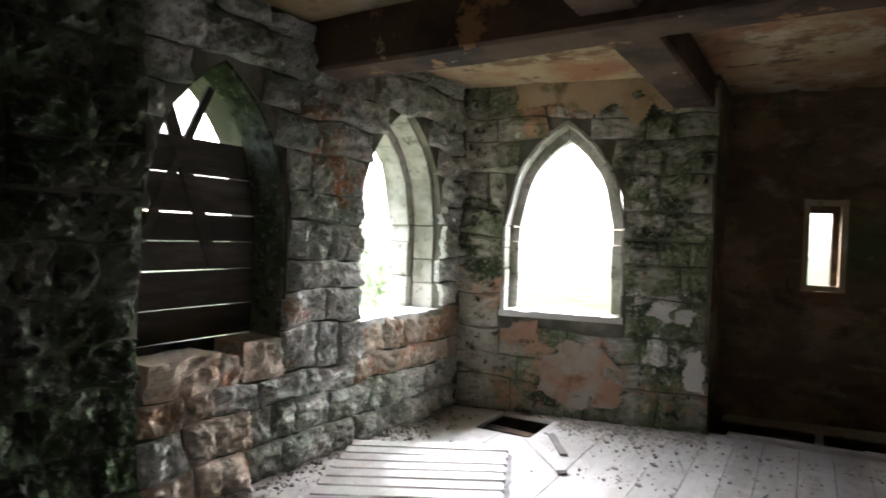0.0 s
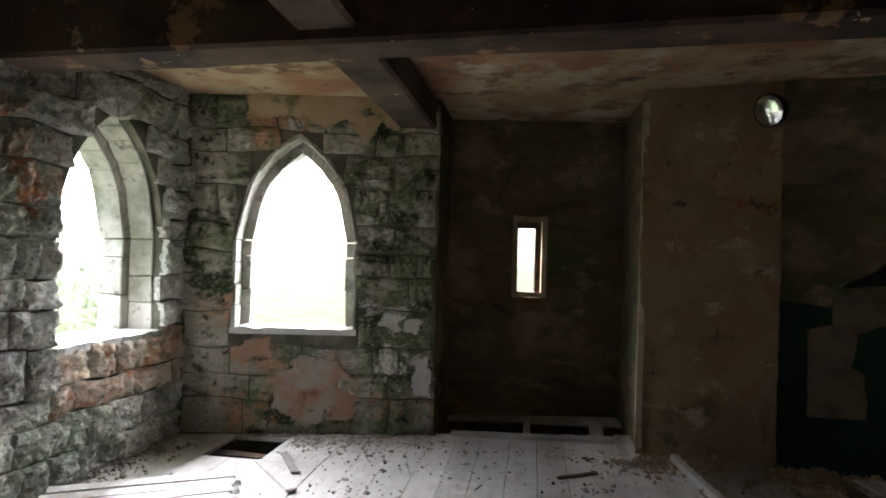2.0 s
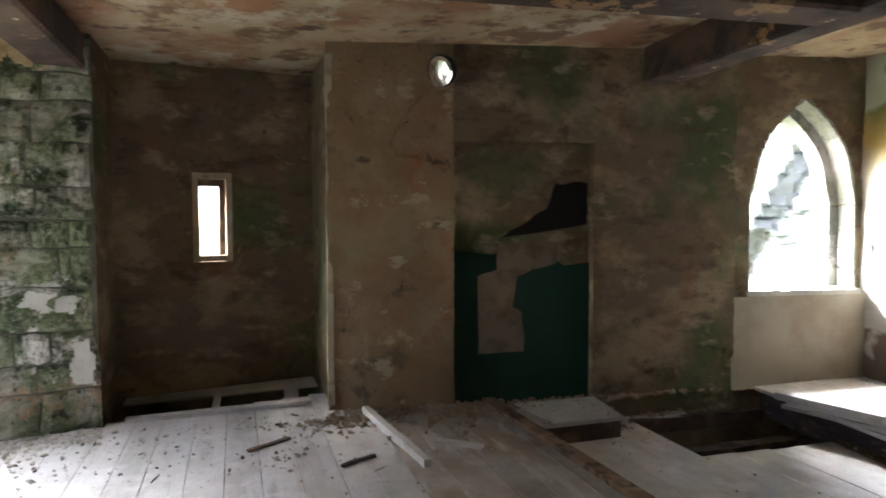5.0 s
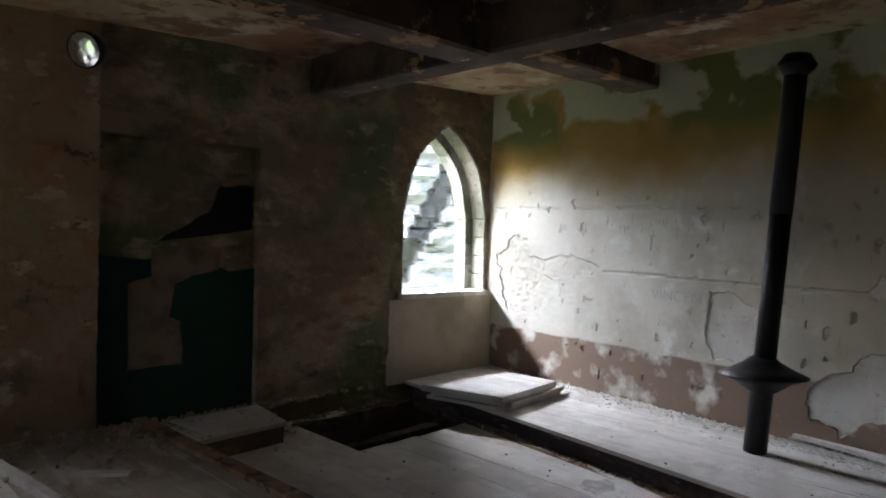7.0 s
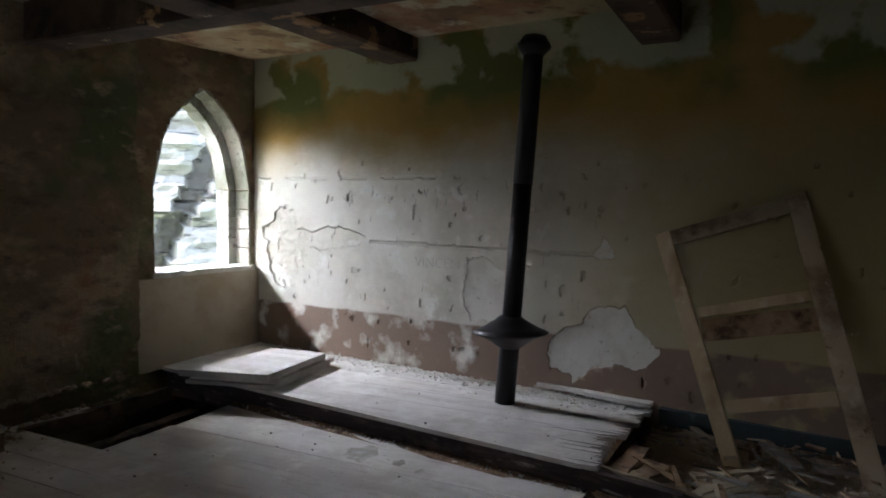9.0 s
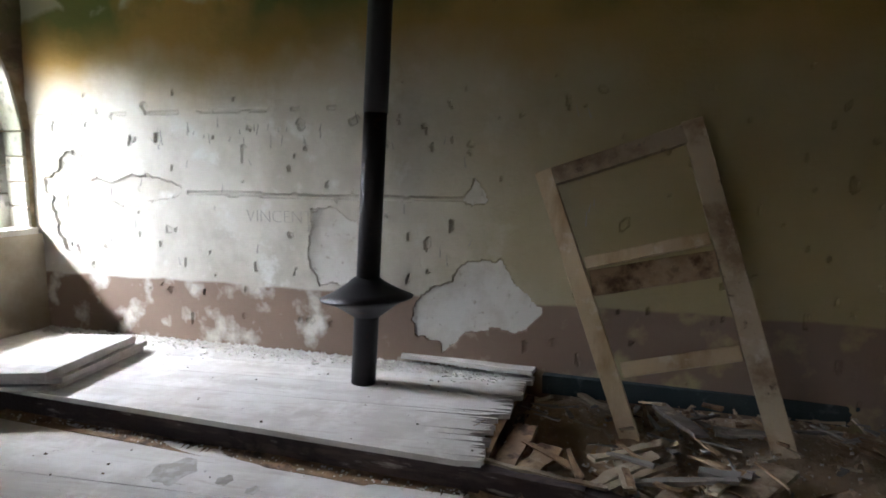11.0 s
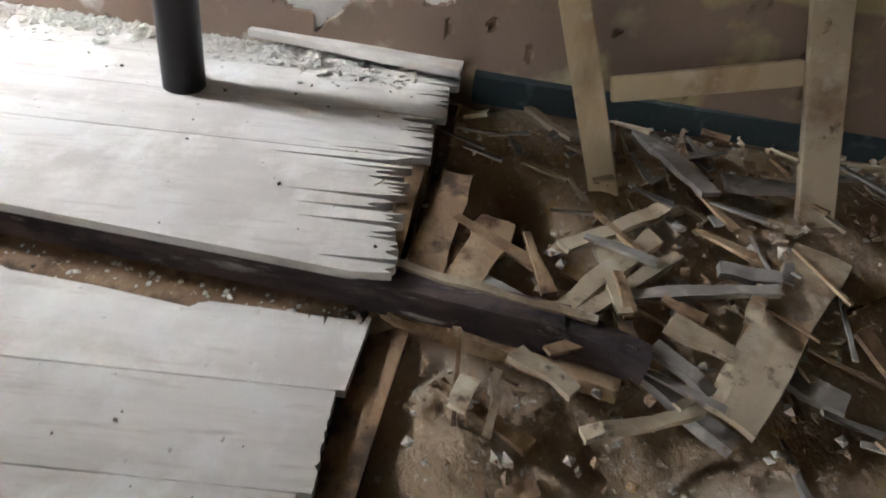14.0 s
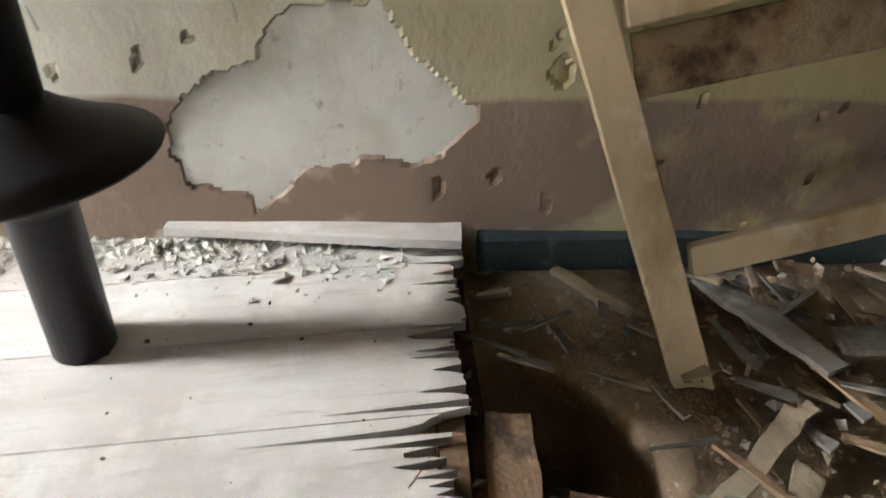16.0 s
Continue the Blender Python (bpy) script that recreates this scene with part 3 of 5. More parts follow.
for k, (a, b, w, h, m_) in enumerate((
        ((4.235, 0.95, -0.09), (4.13, 0.38, -0.095), 0.095, 0.12, M_TRENCH),
        ((4.135, 0.40, -0.09), (4.06, 0.16, -0.115), 0.085, 0.10, M_TRENCH),
        ((4.262, 0.90, -0.026), (4.13, 0.30, -0.036), 0.028, 0.014, M_OLDW),
        ((4.20, 0.88, -0.155), (4.02, 0.22, -0.19), 0.05, 0.05, M_ROT),
        ((4.10, 0.22, -0.13), (3.88, -0.06, -0.20), 0.05, 0.035, M_GREYW),
        ((5.47, 0.80, -0.095), (4.20, 0.885, -0.095), 0.06, 0.12, M_OLDROT),
        ((5.40, 0.735, -0.13), (4.24, 0.815, -0.13), 0.045, 0.06, M_DARKWOOD),
        ((-2.7, 4.75, -0.12), (2.2, 4.4, -0.12), 0.1, 0.16, M_DARKWOOD),
        ((3.3, 4.3, -0.34), (4.5, 4.3, -0.34), 0.1, 0.16, M_DARKWOOD),
        ((3.32, 4.76, -0.21), (4.62, 4.72, -0.21), 0.05, 0.12, M_DARKWOOD))):
    bm = bmesh.new()
    bar(bm, a, b, w, h)
    roughen(bm, 9, 0.012, 11.0, seed=k)
    part("joist", bm, m_, floor, "old timber joist")

# ---------------------------------------------------------------- plaster coats
def in_blob(s, z, cs, cz, rs, rz, f=3.0, k=0.35, seed=0.0):
    q = math.hypot((s - cs) / rs, (z - cz) / rz)
    return q + k * hash_n(s, z, f, seed) + 0.5 * k * hash_n(s, z, f * 3, seed + 5) < 1.0


# places on the east wall: s runs from the north-east corner southwards
FALLEN = [(0.45, 1.02, 0.30, 0.34, 1.0), (1.05, 1.16, 0.42, 0.10, 2.0)]
PATCHES = [
    [(3.33, 0.30), (3.38, 0.44), (3.54, 0.54), (3.65, 0.60), (3.73, 0.72), (3.95, 0.76), (4.05, 0.61), (4.24, 0.42), (4.15, 0.30), (3.92, 0.27), (3.73, 0.25), (3.67, 0.20), (3.57, 0.09), (3.54, 0.18), (3.38, 0.21)],
    [(2.60, 1.05), (2.78, 1.06), (2.95, 0.95), (3.00, 0.55), (2.62, 0.50), (2.57, 0.70)],
    [(3.70, 1.10), (3.78, 1.26), (3.86, 1.16), (3.88, 1.10)],
]


def inside(poly, s, z):
    s, z = s + 0.03 * hash_n(s, z, 7.0, 3.0) + 0.016 * hash_n(s, z, 24.0, 3.0), z + 0.03 * hash_n(s, z, 7.0, 6.0) + 0.016 * hash_n(s, z, 24.0, 6.0)
    hit = False
    for (a, b), (c, d) in zip(poly, poly[1:] + poly[:1]):
        if (b > z) != (d > z) and s < (c - a) * (z - b) / (d - b) + a:
            hit = not hit
    return hit


def east_height(s, z):
    h = 0.026 + 0.006 * hash_n(s, z, 1.3) + 0.004 * hash_n(s, z, 5.0, 3.0) + 0.002 * hash_n(s, z, 14.0, 2.0)
    if any(inside(p, s, z) for p in PATCHES):
        return 0.009
    for cs, cz, rs, rz, sd in FALLEN:
        if in_blob(s, z, cs, cz, rs, rz, 4.0, 0.55, sd):
            h -= 0.016 + (0.011 * hash_n(s, z, 20.0, 8.0) if sd == 1.0 else 0.004 * hash_n(s, z, 20.0, 8.0))
            break
    line_z = 1.14 - 0.008 * (s - 1.7)
    if 1.55 < s < 3.75 and abs(z - line_z + 0.012 * hash_n(s, 0, 5.0)) < 0.014:
        h -= 0.012
    if 0.1 < s < 2.8 and abs(z - 1.74 - 0.015 * hash_n(s, 0, 7.0)) < 0.012 and hash_n(s, 1, 4.0) > -0.05:
        h -= 0.008
    if z < 1.9 and (hash_n(s * 1.5, z * 0.8, 8.0, 11.0) > 0.60 or hash_n(s, z * 0.6, 17.0, 17.0) > 0.66):
        h -= 0.014
    return max(h, 0.001)


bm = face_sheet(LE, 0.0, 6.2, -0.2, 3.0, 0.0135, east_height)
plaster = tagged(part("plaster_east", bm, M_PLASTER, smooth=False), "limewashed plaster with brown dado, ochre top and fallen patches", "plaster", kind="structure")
for poly in PATCHES:
    bm = bmesh.new()
    step = 0.011
    lo_s, hi_s = min(p[0] for p in poly) - 0.05, max(p[0] for p in poly) + 0.05
    lo_z, hi_z = min(p[1] for p in poly) - 0.05, max(p[1] for p in poly) + 0.05
    for i in range(int((hi_s - lo_s) / step)):
        for j in range(int((hi_z - lo_z) / step)):
            s, z = lo_s + i * step, lo_z + j * step
            if inside(poly, s + step / 2, z + step / 2):
                q = [(s, z), (s + step, z), (s + step, z + step), (s, z + step)]
                bm.faces.new([bm.verts.new(LE.at(a, b, -0.0165 - 0.003 * hash_n(a, b, 9.0))) for a, b in q])
    bmesh.ops.remove_doubles(bm, verts=bm.verts[:], dist=0.0005)
    part("undercoat", bm, M_CHIP, plaster, "bare pale undercoat where plaster fell off", smooth=True)


def coat(line, poly, d, material, parent, label, step=0.016):
    """A ragged skin of old plaster left on a wall."""
    bm = bmesh.new()
    lo_s, hi_s = min(p[0] for p in poly) - 0.05, max(p[0] for p in poly) + 0.05
    lo_z, hi_z = min(p[1] for p in poly) - 0.05, max(p[1] for p in poly) + 0.05
    for i in range(int((hi_s - lo_s) / step)):
        for j in range(int((hi_z - lo_z) / step)):
            s, z = lo_s + i * step, lo_z + j * step
            if inside(poly, s + step / 2, z + step / 2):
                q = [(s, z), (s + step, z), (s + step, z + step), (s, z + step)]
                bm.faces.new([bm.verts.new(line.at(a, b, -d - 0.009 * hash_n(a, b, 6.0))) for a, b in q])
    bmesh.ops.remove_doubles(bm, verts=bm.verts[:], dist=0.0005)
    rim = bmesh.ops.extrude_edge_only(bm, edges=[e for e in bm.edges if e.is_boundary])
    for v in [g for g in rim["geom"] if isinstance(g, bmesh.types.BMVert)]:
        v.co += Vector((line.n.x, line.n.y, 0)) * 0.03
    part("old_plaster", bm, material, parent, label)


coat(LC, [(0.48, 2.56), (0.80, 2.62), (1.10, 2.50), (1.28, 2.60), (1.45, 2.40), (1.56, 2.58), (1.75, 2.50), (1.90, 2.62), (2.02, 2.56), (2.02, 2.84), (0.46, 2.80)], 0.046, M_TAN, wall_north, "tan plaster left above the window")
coat(LC, [(0.50, 0.62), (0.52, 0.78), (0.70, 0.78), (0.72, 0.64)], 0.046, M_RUST, wall_north, "rust-stained plaster patch")
coat(LC, [(0.75, 0.20), (0.78, 0.52), (0.95, 0.66), (1.25, 0.62), (1.45, 0.42), (1.40, 0.15), (1.05, 0.08)], 0.046, M_RUST, wall_north, "rust-stained plaster below the window")
coat(LC, [(1.58, 0.92), (1.66, 1.02), (1.78, 0.98), (1.95, 0.94), (1.92, 0.84), (1.72, 0.86)], 0.046, M_CHIP, wall_north, "pale plaster patch beside the window")
coat(LC, [(1.88, 0.35), (1.90, 0.62), (2.02, 0.66), (2.03, 0.32)], 0.046, M_CHIP, wall_north, "pale plaster patch at the wall's end")


def scratched(text, s, z, size):
    """Letters scratched into the plaster."""
    cu = bpy.data.curves.new("scratched_writing", 'FONT')
    cu.body, cu.size, cu.extrude = text, size, 0.0015
    cu.offset = -0.004
    tmp = bpy.data.objects.new("letters", cu)
    me = bpy.data.meshes.new_from_object(tmp)
    bpy.data.objects.remove(tmp)
    ob = new("scratched_writing", me)
    me.materials.clear()
    me.materials.append(M_SCRATCH)
    u, n = LE.u, -LE.n
    m = Matrix(((u.x, 0, n.x, 0), (u.y, 0, n.y, 0), (0, 1, 0, 0), (0, 0, 0, 1)))
    ob.matrix_world = Matrix.Translation(LE.at(s, z, -0.032)) @ m
    ob.parent = plaster
    return tagged(ob, "letters scratched into the pale plaster")


M_SCRATCH = mat("scratched_plaster", (0.36, 0.34, 0.3), 0.95, bump=0.3)
scratched("VINCENT", 2.06, 0.94, 0.13)
rs = random.Random(5)
for k in range(60):
    # plain scratch marks too faint to read
    s, z = (rs.uniform(1.3, 2.7), rs.uniform(1.46, 1.6)) if k < 22 else (rs.uniform(0.7, 4.6), rs.uniform(0.55, 1.68))
    bm = bmesh.new()
    dz, ds = rs.uniform(0.03, 0.09), rs.gauss(0, 0.012)
    bar(bm, LE.at(s, z, -0.031), LE.at(s + ds, z + dz, -0.031), rs.uniform(0.005, 0.011), 0.003, up=(LE.n.x, LE.n.y, 0), taper=0.5)
    part("scratch", bm, M_SCRATCH, plaster)


def brown_height(s, z):
    h = 0.03 + 0.022 * hash_n(s, z, 1.5, 2.0) + 0.012 * hash_n(s, z, 5.0, 4.0) + 0.005 * hash_n(s, z, 12.0, 6.0)
    if hash_n(s, z, 1.7, 9.0) > 0.28:
        h -= 0.016
    return max(h, 0.003)


tagged(part("plaster_pier", face_sheet(LD, -0.02, 0.975, -0.05, 3.0, 0.03, brown_height), M_PIER), "tan plaster of the pier with flaked patches", "plaster", kind="structure")
for line, s0, s1, holes, nm in ((LD, 0.978, LD.length, [DOOR], "plaster_door_wall"), (LA, 0.0, 1.69, [SLIT], "plaster_alcove"), (LF, 0.0, LF.length, [WIN_E], "plaster_corner")):
    ob = part(nm, face_sheet(line, s0, s1, -0.05, 3.0, 0.035, brown_height, holes), M_BROWN)
    tagged(ob, "uneven brown plaster stained red and green with damp", "plaster", kind="structure")
bm = face_sheet(LF, 0.03, LF.length - 0.02, -0.05, 0.79, 0.03, lambda s, z: 0.085 + 0.006 * hash_n(s, z, 3.0))
tagged(part("window_apron", bm, mat("pale_apron_plaster", (0.42, 0.36, 0.27), 0.9, layers=[((0.33, 0.27, 0.19), 2.5, 0.45, 0.65, U)], bump=0.3)), "pale plaster apron under the corner window", "plaster", kind="structure")

# added pale strip on the pier's edge, its colour standing for window light
bm = bmesh.new()
bar(bm, (0.985, 5.30, 0.05), (0.985, 5.30, 2.75), 0.05, 0.05, up=(0, 1, 0))
roughen(bm, 8, 0.01, 5.0)
tagged(part("pier_lit_edge", bm, mat("lit_edge_pale", (0.45, 0.38, 0.27), 0.9, layers=[((0.25, 0.18, 0.1), 5, 0.5, 0.65, U)], bump=0.4)), "added pale strip for the lit edge of the pier", "trim", kind="structure")


# ---------------------------------------------------------------- stone blocks
def stone(line, s0, s1, z0, z1, proud, material, parent, rough=0.014, seed=0.0, depth=0.1, n=3, soft=0.6, warp=0.02):
    """One block with a quarried face."""
    bm = bmesh.new()
    g = 0.007
    s0, s1, z0, z1 = s0 + g, s1 - g, z0 + g, z1 - g
    rows = []
    for j in range(n + 1):
        row = []
        for i in range(n + 1):
            fs, fz = i / n, j / n
            edge = min(fs, 1 - fs, fz, 1 - fz)
            s, z = s0 + (s1 - s0) * fs, z0 + (z1 - z0) * fz
            k = hash_n(s, z, 4.0, seed)
            s, z = s + warp * hash_n(s, z, 2.4, 77.0), z + warp * hash_n(s, z, 2.4, 33.0) * min(1.0, z * 3)
            s += soft * 0.016 * hash_n(s, z, 6.0, seed + 3)
            z += soft * 0.016 * hash_n(s, z, 6.0, seed + 7)
            d = proud + rough * k * 1.6 + rough * 1.1 * hash_n(s, z, 15.0, seed + 1) + rough * 0.8 * hash_n(s, z, 34.0, seed + 2) - 0.035 * max(0.0, 1 - edge / 0.22) ** 2 * soft
            row.append(bm.verts.new(line.at(s, z, -max(d, 0.002))))
        rows.append(row)
    for j in range(n):
        for i in range(n):
            bm.faces.new((rows[j][i], rows[j][i + 1], rows[j + 1][i + 1], rows[j + 1][i]))
    rim = rows[0][:] + [r[-1] for r in rows[1:]] + rows[-1][-2::-1] + [r[0] for r in rows[-2:0:-1]]
    back = [bm.verts.new(Vector((v.co.x, v.co.y, v.co.z)) + Vector((line.n.x, line.n.y, 0)) * (depth * 0.5)) for v in rim]
    for i in range(len(rim)):
        j = (i + 1) % len(rim)
        bm.faces.new((rim[i], rim[j], back[j], back[i]))
    return part("stone", bm, material, parent)


def courses(line, lo, hi, heights, openings, material, parent, wmin, wmax, proud, rough, z_start=0.0, z_end=2.75, skip=None, n=3, soft=0.6, warp=0.02, warm=None):
    z = z_start
    k = 0
    while z < z_end:
        h = heights[k % len(heights)] * random.uniform(0.92, 1.08)
        z1 = min(z + h, z_end)
        zm = (z + z1) / 2
        spans = [(lo, hi)]
        for o in openings:
            if z1 > o[2] + 0.03 and zm < o[4]:
                if zm < o[3]:
                    spans = minus(spans, o[0], o[1])
                    if warm and z < o[2] - 0.05:
                        # a shallow course closes up to the sill
                        cuts = [o[0] + (o[1] - o[0]) * q for q in (0, 0.3, 0.52, 0.8, 1)]
                        for ca, cb in zip(cuts, cuts[1:]):
                            stone(line, ca, cb, z, o[2] - 0.015, proud + 0.02 * hash_n(ca, z, 3.0), warm, parent, rough, ca * 9.1, n=n, soft=soft, warp=warp)
                else:
                    ss = [o[0] + (o[1] - o[0]) * i / 60 for i in range(61)]
                    ins = [s for s in ss if arch(o, s) > z + 0.02]
                    if ins:
                        spans = minus(spans, min(ins), max(ins))
        for a, b in spans:
            s = a
            while s < b - 0.01:
                w = random.uniform(wmin, wmax)
                if b - (s + w) < wmin * 0.6:
                    w = b - s
                if not (skip and skip(s + w / 2, zm)):
                    block_mat = warm if warm and ((4.3 < s + w / 2 < 5.15 and zm < 0.62) or (s > 6.0 and 0.4 < zm < 0.85)) and hash_n(s, z, 5.0) > -0.25 else material
                    stone(line, s, s + w, z, z1, proud + random.uniform(-0.012, 0.02), block_mat, parent, rough, random.random() * 50, n=n, soft=soft, warp=warp)
                s += w
        z = z1
        k += 1


courses(LW, 3.3, 4.47, [0.23, 0.2, 0.26], [WIN_A, WIN_B], M_MOSSY_SHADE, wall_west, 0.14, 0.34, 0.05, 0.05, n=12, soft=1.2, warp=0.06)
courses(LW, 4.47, LW.length - 0.02, [0.2, 0.24, 0.16, 0.26, 0.21], [WIN_A, WIN_B], M_STONE, wall_west, 0.15, 0.40, 0.05, 0.03, n=13, soft=0.9, warp=0.05, warm=M_WARM)
courses(LC, 0.02, LC.length, [0.29, 0.2, 0.25, 0.31], [WIN_C], M_STONEC, wall_north, 0.22, 0.62, 0.028, 0.022, n=11, soft=0.55, warp=0.045)
# rough lower sill stones under the boarded window
for s0, s1, z0, z1, pr in ((4.50, 4.92, 0.60, 0.80, 0.07), (4.92, 5.08, 0.60, 0.77, 0.05), (5.12, 5.42, 0.60, 0.84, 0.03)):
    stone(LW, s0, s1, z0, z1, pr, M_WARM, wall_west, 0.03, s0 * 7, depth=0.5, n=7)


def jambs(line, o, depth0, depth1, inset, material, parent, h=0.27):
    """Dressed stones lining an opening: jambs, then the arch in wedge stones."""
    s0, s1, sill, spring, apex = o
    def block(outline, d0, d1):
        bm = bmesh.new()
        a = [bm.verts.new(line.at(s, z, d0)) for s, z in outline]
        b = [bm.verts.new(line.at(s, z, d1)) for s, z in outline]
        bm.faces.new(a)
        bm.faces.new(b[::-1])
        for i in range(len(a)):
            j = (i + 1) % len(a)
            bm.faces.new((a[i], b[i], b[j], a[j]))
        bmesh.ops.bevel(bm, geom=bm.edges[:], offset=0.008, segments=1, affect='EDGES')
        for v in bm.verts:
            v.co += noise.noise_vector(v.co * 9.0) * 0.006
        part("jamb_stone", bm, material, parent)
    z = sill
    while z < spring - 0.02:
        z1 = min(z + h * random.uniform(0.8, 1.2), spring)
        if spring - z1 < 0.1:
            z1 = spring
        e = random.uniform(-0.008, 0.008)
        block([(s0 - 0.01, z + 0.003), (s0 + inset + e, z + 0.003), (s0 + inset + e, z1 - 0.003), (s0 - 0.01, z1 - 0.003)], depth0, depth1)
        block([(s1 - inset + e, z + 0.003), (s1 + 0.01, z + 0.003), (s1 + 0.01, z1 - 0.003), (s1 - inset + e, z1 - 0.003)], depth0, depth1)
        z = z1
    inner = (s0 + inset, s1 - inset, sill, spring, apex - inset * 1.25)
    m = (s0 + s1) / 2
    n = 4
    for side in (0, 1):
        for i in range(n):
            pts_o, pts_i = [], []
            for q in range(4):
                f = (i + q / 3) / n
                f = f ** 0.75
                so = s0 + (m - s0) * f
                si = inner[0] + (m - inner[0]) * f
                pts_o.append((so, arch(o, so) + 0.01))
                pts_i.append((si, arch(inner, si)))
            out = pts_o + pts_i[::-1]
            if side:
                out = [(2 * m - s, z) for s, z in out]
            block(out, depth0, depth1)


# added dark lining: the boarded window's shaded reveal is put into its colour
jambs(LW, WIN_A, 0.02, 0.27, 0.018, M_MOSSY_SHADE, wall_west, 0.24)
jambs(LC, WIN_C, -0.012, 0.21, 0.022, M_JAMB, wall_north, 0.22)
jambs(LC, WIN_C, 0.22, 0.42, 0.10, M_JAMB, wall_north)
jambs(LW, WIN_B, 0.06, 0.26, 0.02, M_JAMB, wall_west, 0.22)
jambs(LW, WIN_B, 0.27, 0.47, 0.09, M_JAMB, wall_west)
jambs(LF, WIN_E, -0.008, 0.2, 0.025, M_JAMB, wall_corner, 0.22)
jambs(LF, WIN_E, 0.21, 0.40, 0.11, M_JAMB, wall_corner)


def sill(line, o, z, proud, back, name, material, label):
    bm = bmesh.new()
    n = 26
    s0, s1 = o[0] - 0.015, o[1] + 0.012
    for i in range(n):
        a, b = s0 + (s1 - s0) * i / n, s0 + (s1 - s0) * (i + 1) / n
        pa, pb = proud + 0.035 * hash_n(a, 0, 7.0), proud + 0.035 * hash_n(b, 0, 7.0)
        ta, tb = z + 0.022 * hash_n(a, 3, 9.0), z + 0.022 * hash_n(b, 3, 9.0)
        hexa(bm, [line.at(a, z - 0.05, -pa), line.at(b, z - 0.05, -pb), line.at(b, z - 0.05, back), line.at(a, z - 0.05, back), line.at(a, ta, -pa), line.at(b, tb, -pb), line.at(b, tb, back), line.at(a, ta, back)])
    bmesh.ops.remove_doubles(bm, verts=bm.verts[:], dist=0.0005)
    ob = part(name, bm, material)
    return tagged(ob, label, "window sill", kind="structure")


sill(LC, WIN_C, 0.865, 0.03, 0.4, "sill_north", M_CHIP, "crumbling pale stone window sill")
sill(LF, WIN_E, 0.835, 0.06, 0.4, "sill_corner", M_CHIP, "crumbling pale mortar window sill")
sill(LW, WIN_B, 0.86, 0.02, 0.45, "sill_west", M_JAMB, "worn stone window sill with loose mortar")

# ---------------------------------------------------------------- boarded window
shutter = empty("window_boarding", LW.at(4.95, 0.62, 0.3))
tagged(shutter, "dark weathered boards nailed across the pointed window", "window boards")


def under(ob, parent):
    ob.parent = parent
    ob.matrix_parent_inverse = Matrix.Translation(parent.location).inverted()
    return ob


z = 0.60
for h, gap, tilt in ((0.22, 0.001, 0.0), (0.18, 0.004, 0.01), (0.205, 0.013, 0.012), (0.16, 0.002, 0.0), (0.155, 0.008, 0.0), (0.21, 0.004, 0.0), (0.20, 0.0, 0.0)):
    bm = bmesh.new()
    bar(bm, LW.at(4.40, z + h / 2, 0.30), LW.at(5.50, z + h / 2 + tilt, 0.30), 0.025, h)
    under(part("plank", bm, M_BLACKB), shutter)
    z += h + gap
for a, b, w in (((4.72, 2.26), (5.12, 1.25), 0.075), ((5.06, 2.26), (4.62, 1.32), 0.045), ((4.60, 1.3), (4.52, 0.8), 0.05)):
    bm = bmesh.new()
    bar(bm, LW.at(a[0], a[1], 0.27), LW.at(b[0], b[1], 0.27), 0.025, w)
    under(part("brace", bm, M_BLACKB), shutter)

# slit window frame
slit_frame = empty("slit_window", LA.at(0.785, 1.12, 0.1))
tagged(slit_frame, "narrow window with weathered wooden frame in the alcove", "window")
for a, b in (((0.64, 1.12), (0.64, 1.91)), ((0.93, 1.12), (0.93, 1.91)), ((0.615, 1.15), (0.955, 1.15)), ((0.615, 1.88), (0.955, 1.88))):
    bm = bmesh.new()
    bar(bm, LA.at(*a, 0.04), LA.at(*b, 0.04), 0.05, 0.045, up=(LA.n.x, LA.n.y, 0))
    under(part("outer_frame", bm, M_PALE), slit_frame)
for a, b, w in (((0.672, 1.12), (0.672, 1.91), 0.05), ((0.91, 1.12), (0.91, 1.91), 0.08), ((0.65, 1.86), (0.93, 1.86), 0.13), ((0.65, 1.14), (0.93, 1.14), 0.05)):
    bm = bmesh.new()
    bar(bm, LA.at(*a, 0.17), LA.at(*b, 0.17), 0.04, w, up=((0, 0, 1) if a[1] == b[1] else (LA.u.x, LA.u.y, 0)))
    under(part("inner_frame", bm, M_DARKWOOD), slit_frame)

# ---------------------------------------------------------------- blocked doorway
door = empty("door_1", LD.at(1.57, 0, 0.16))
tagged(door, "blocked doorway with dark green paint and bare patches", "door", kind="structure")


def poly_slab(line, outline, d0, d1):
    bm = bmesh.new()
    a = [bm.verts.new(line.at(s, z, d0)) for s, z in outline]
    b = [bm.verts.new(line.at(s, z, d1)) for s, z in outline]
    bm.faces.new(a)
    bm.faces.new(b[::-1])
    for i in range(len(a)):
        j = (i + 1) % len(a)
        bm.faces.new((a[i], b[i], b[j], a[j]))
    return bm


def wobble(outline, n=7, amp=0.015, seed=0.0):
    out = []
    for (a, b), (c, d) in zip(outline, outline[1:] + outline[:1]):
        for i in range(n):
            k = i / n
            s, z = a + (c - a) * k, b + (d - b) * k
            out.append((s + amp * hash_n(s, z, 9.0, seed), z + amp * hash_n(s, z, 9.0, seed + 9)))
    return out


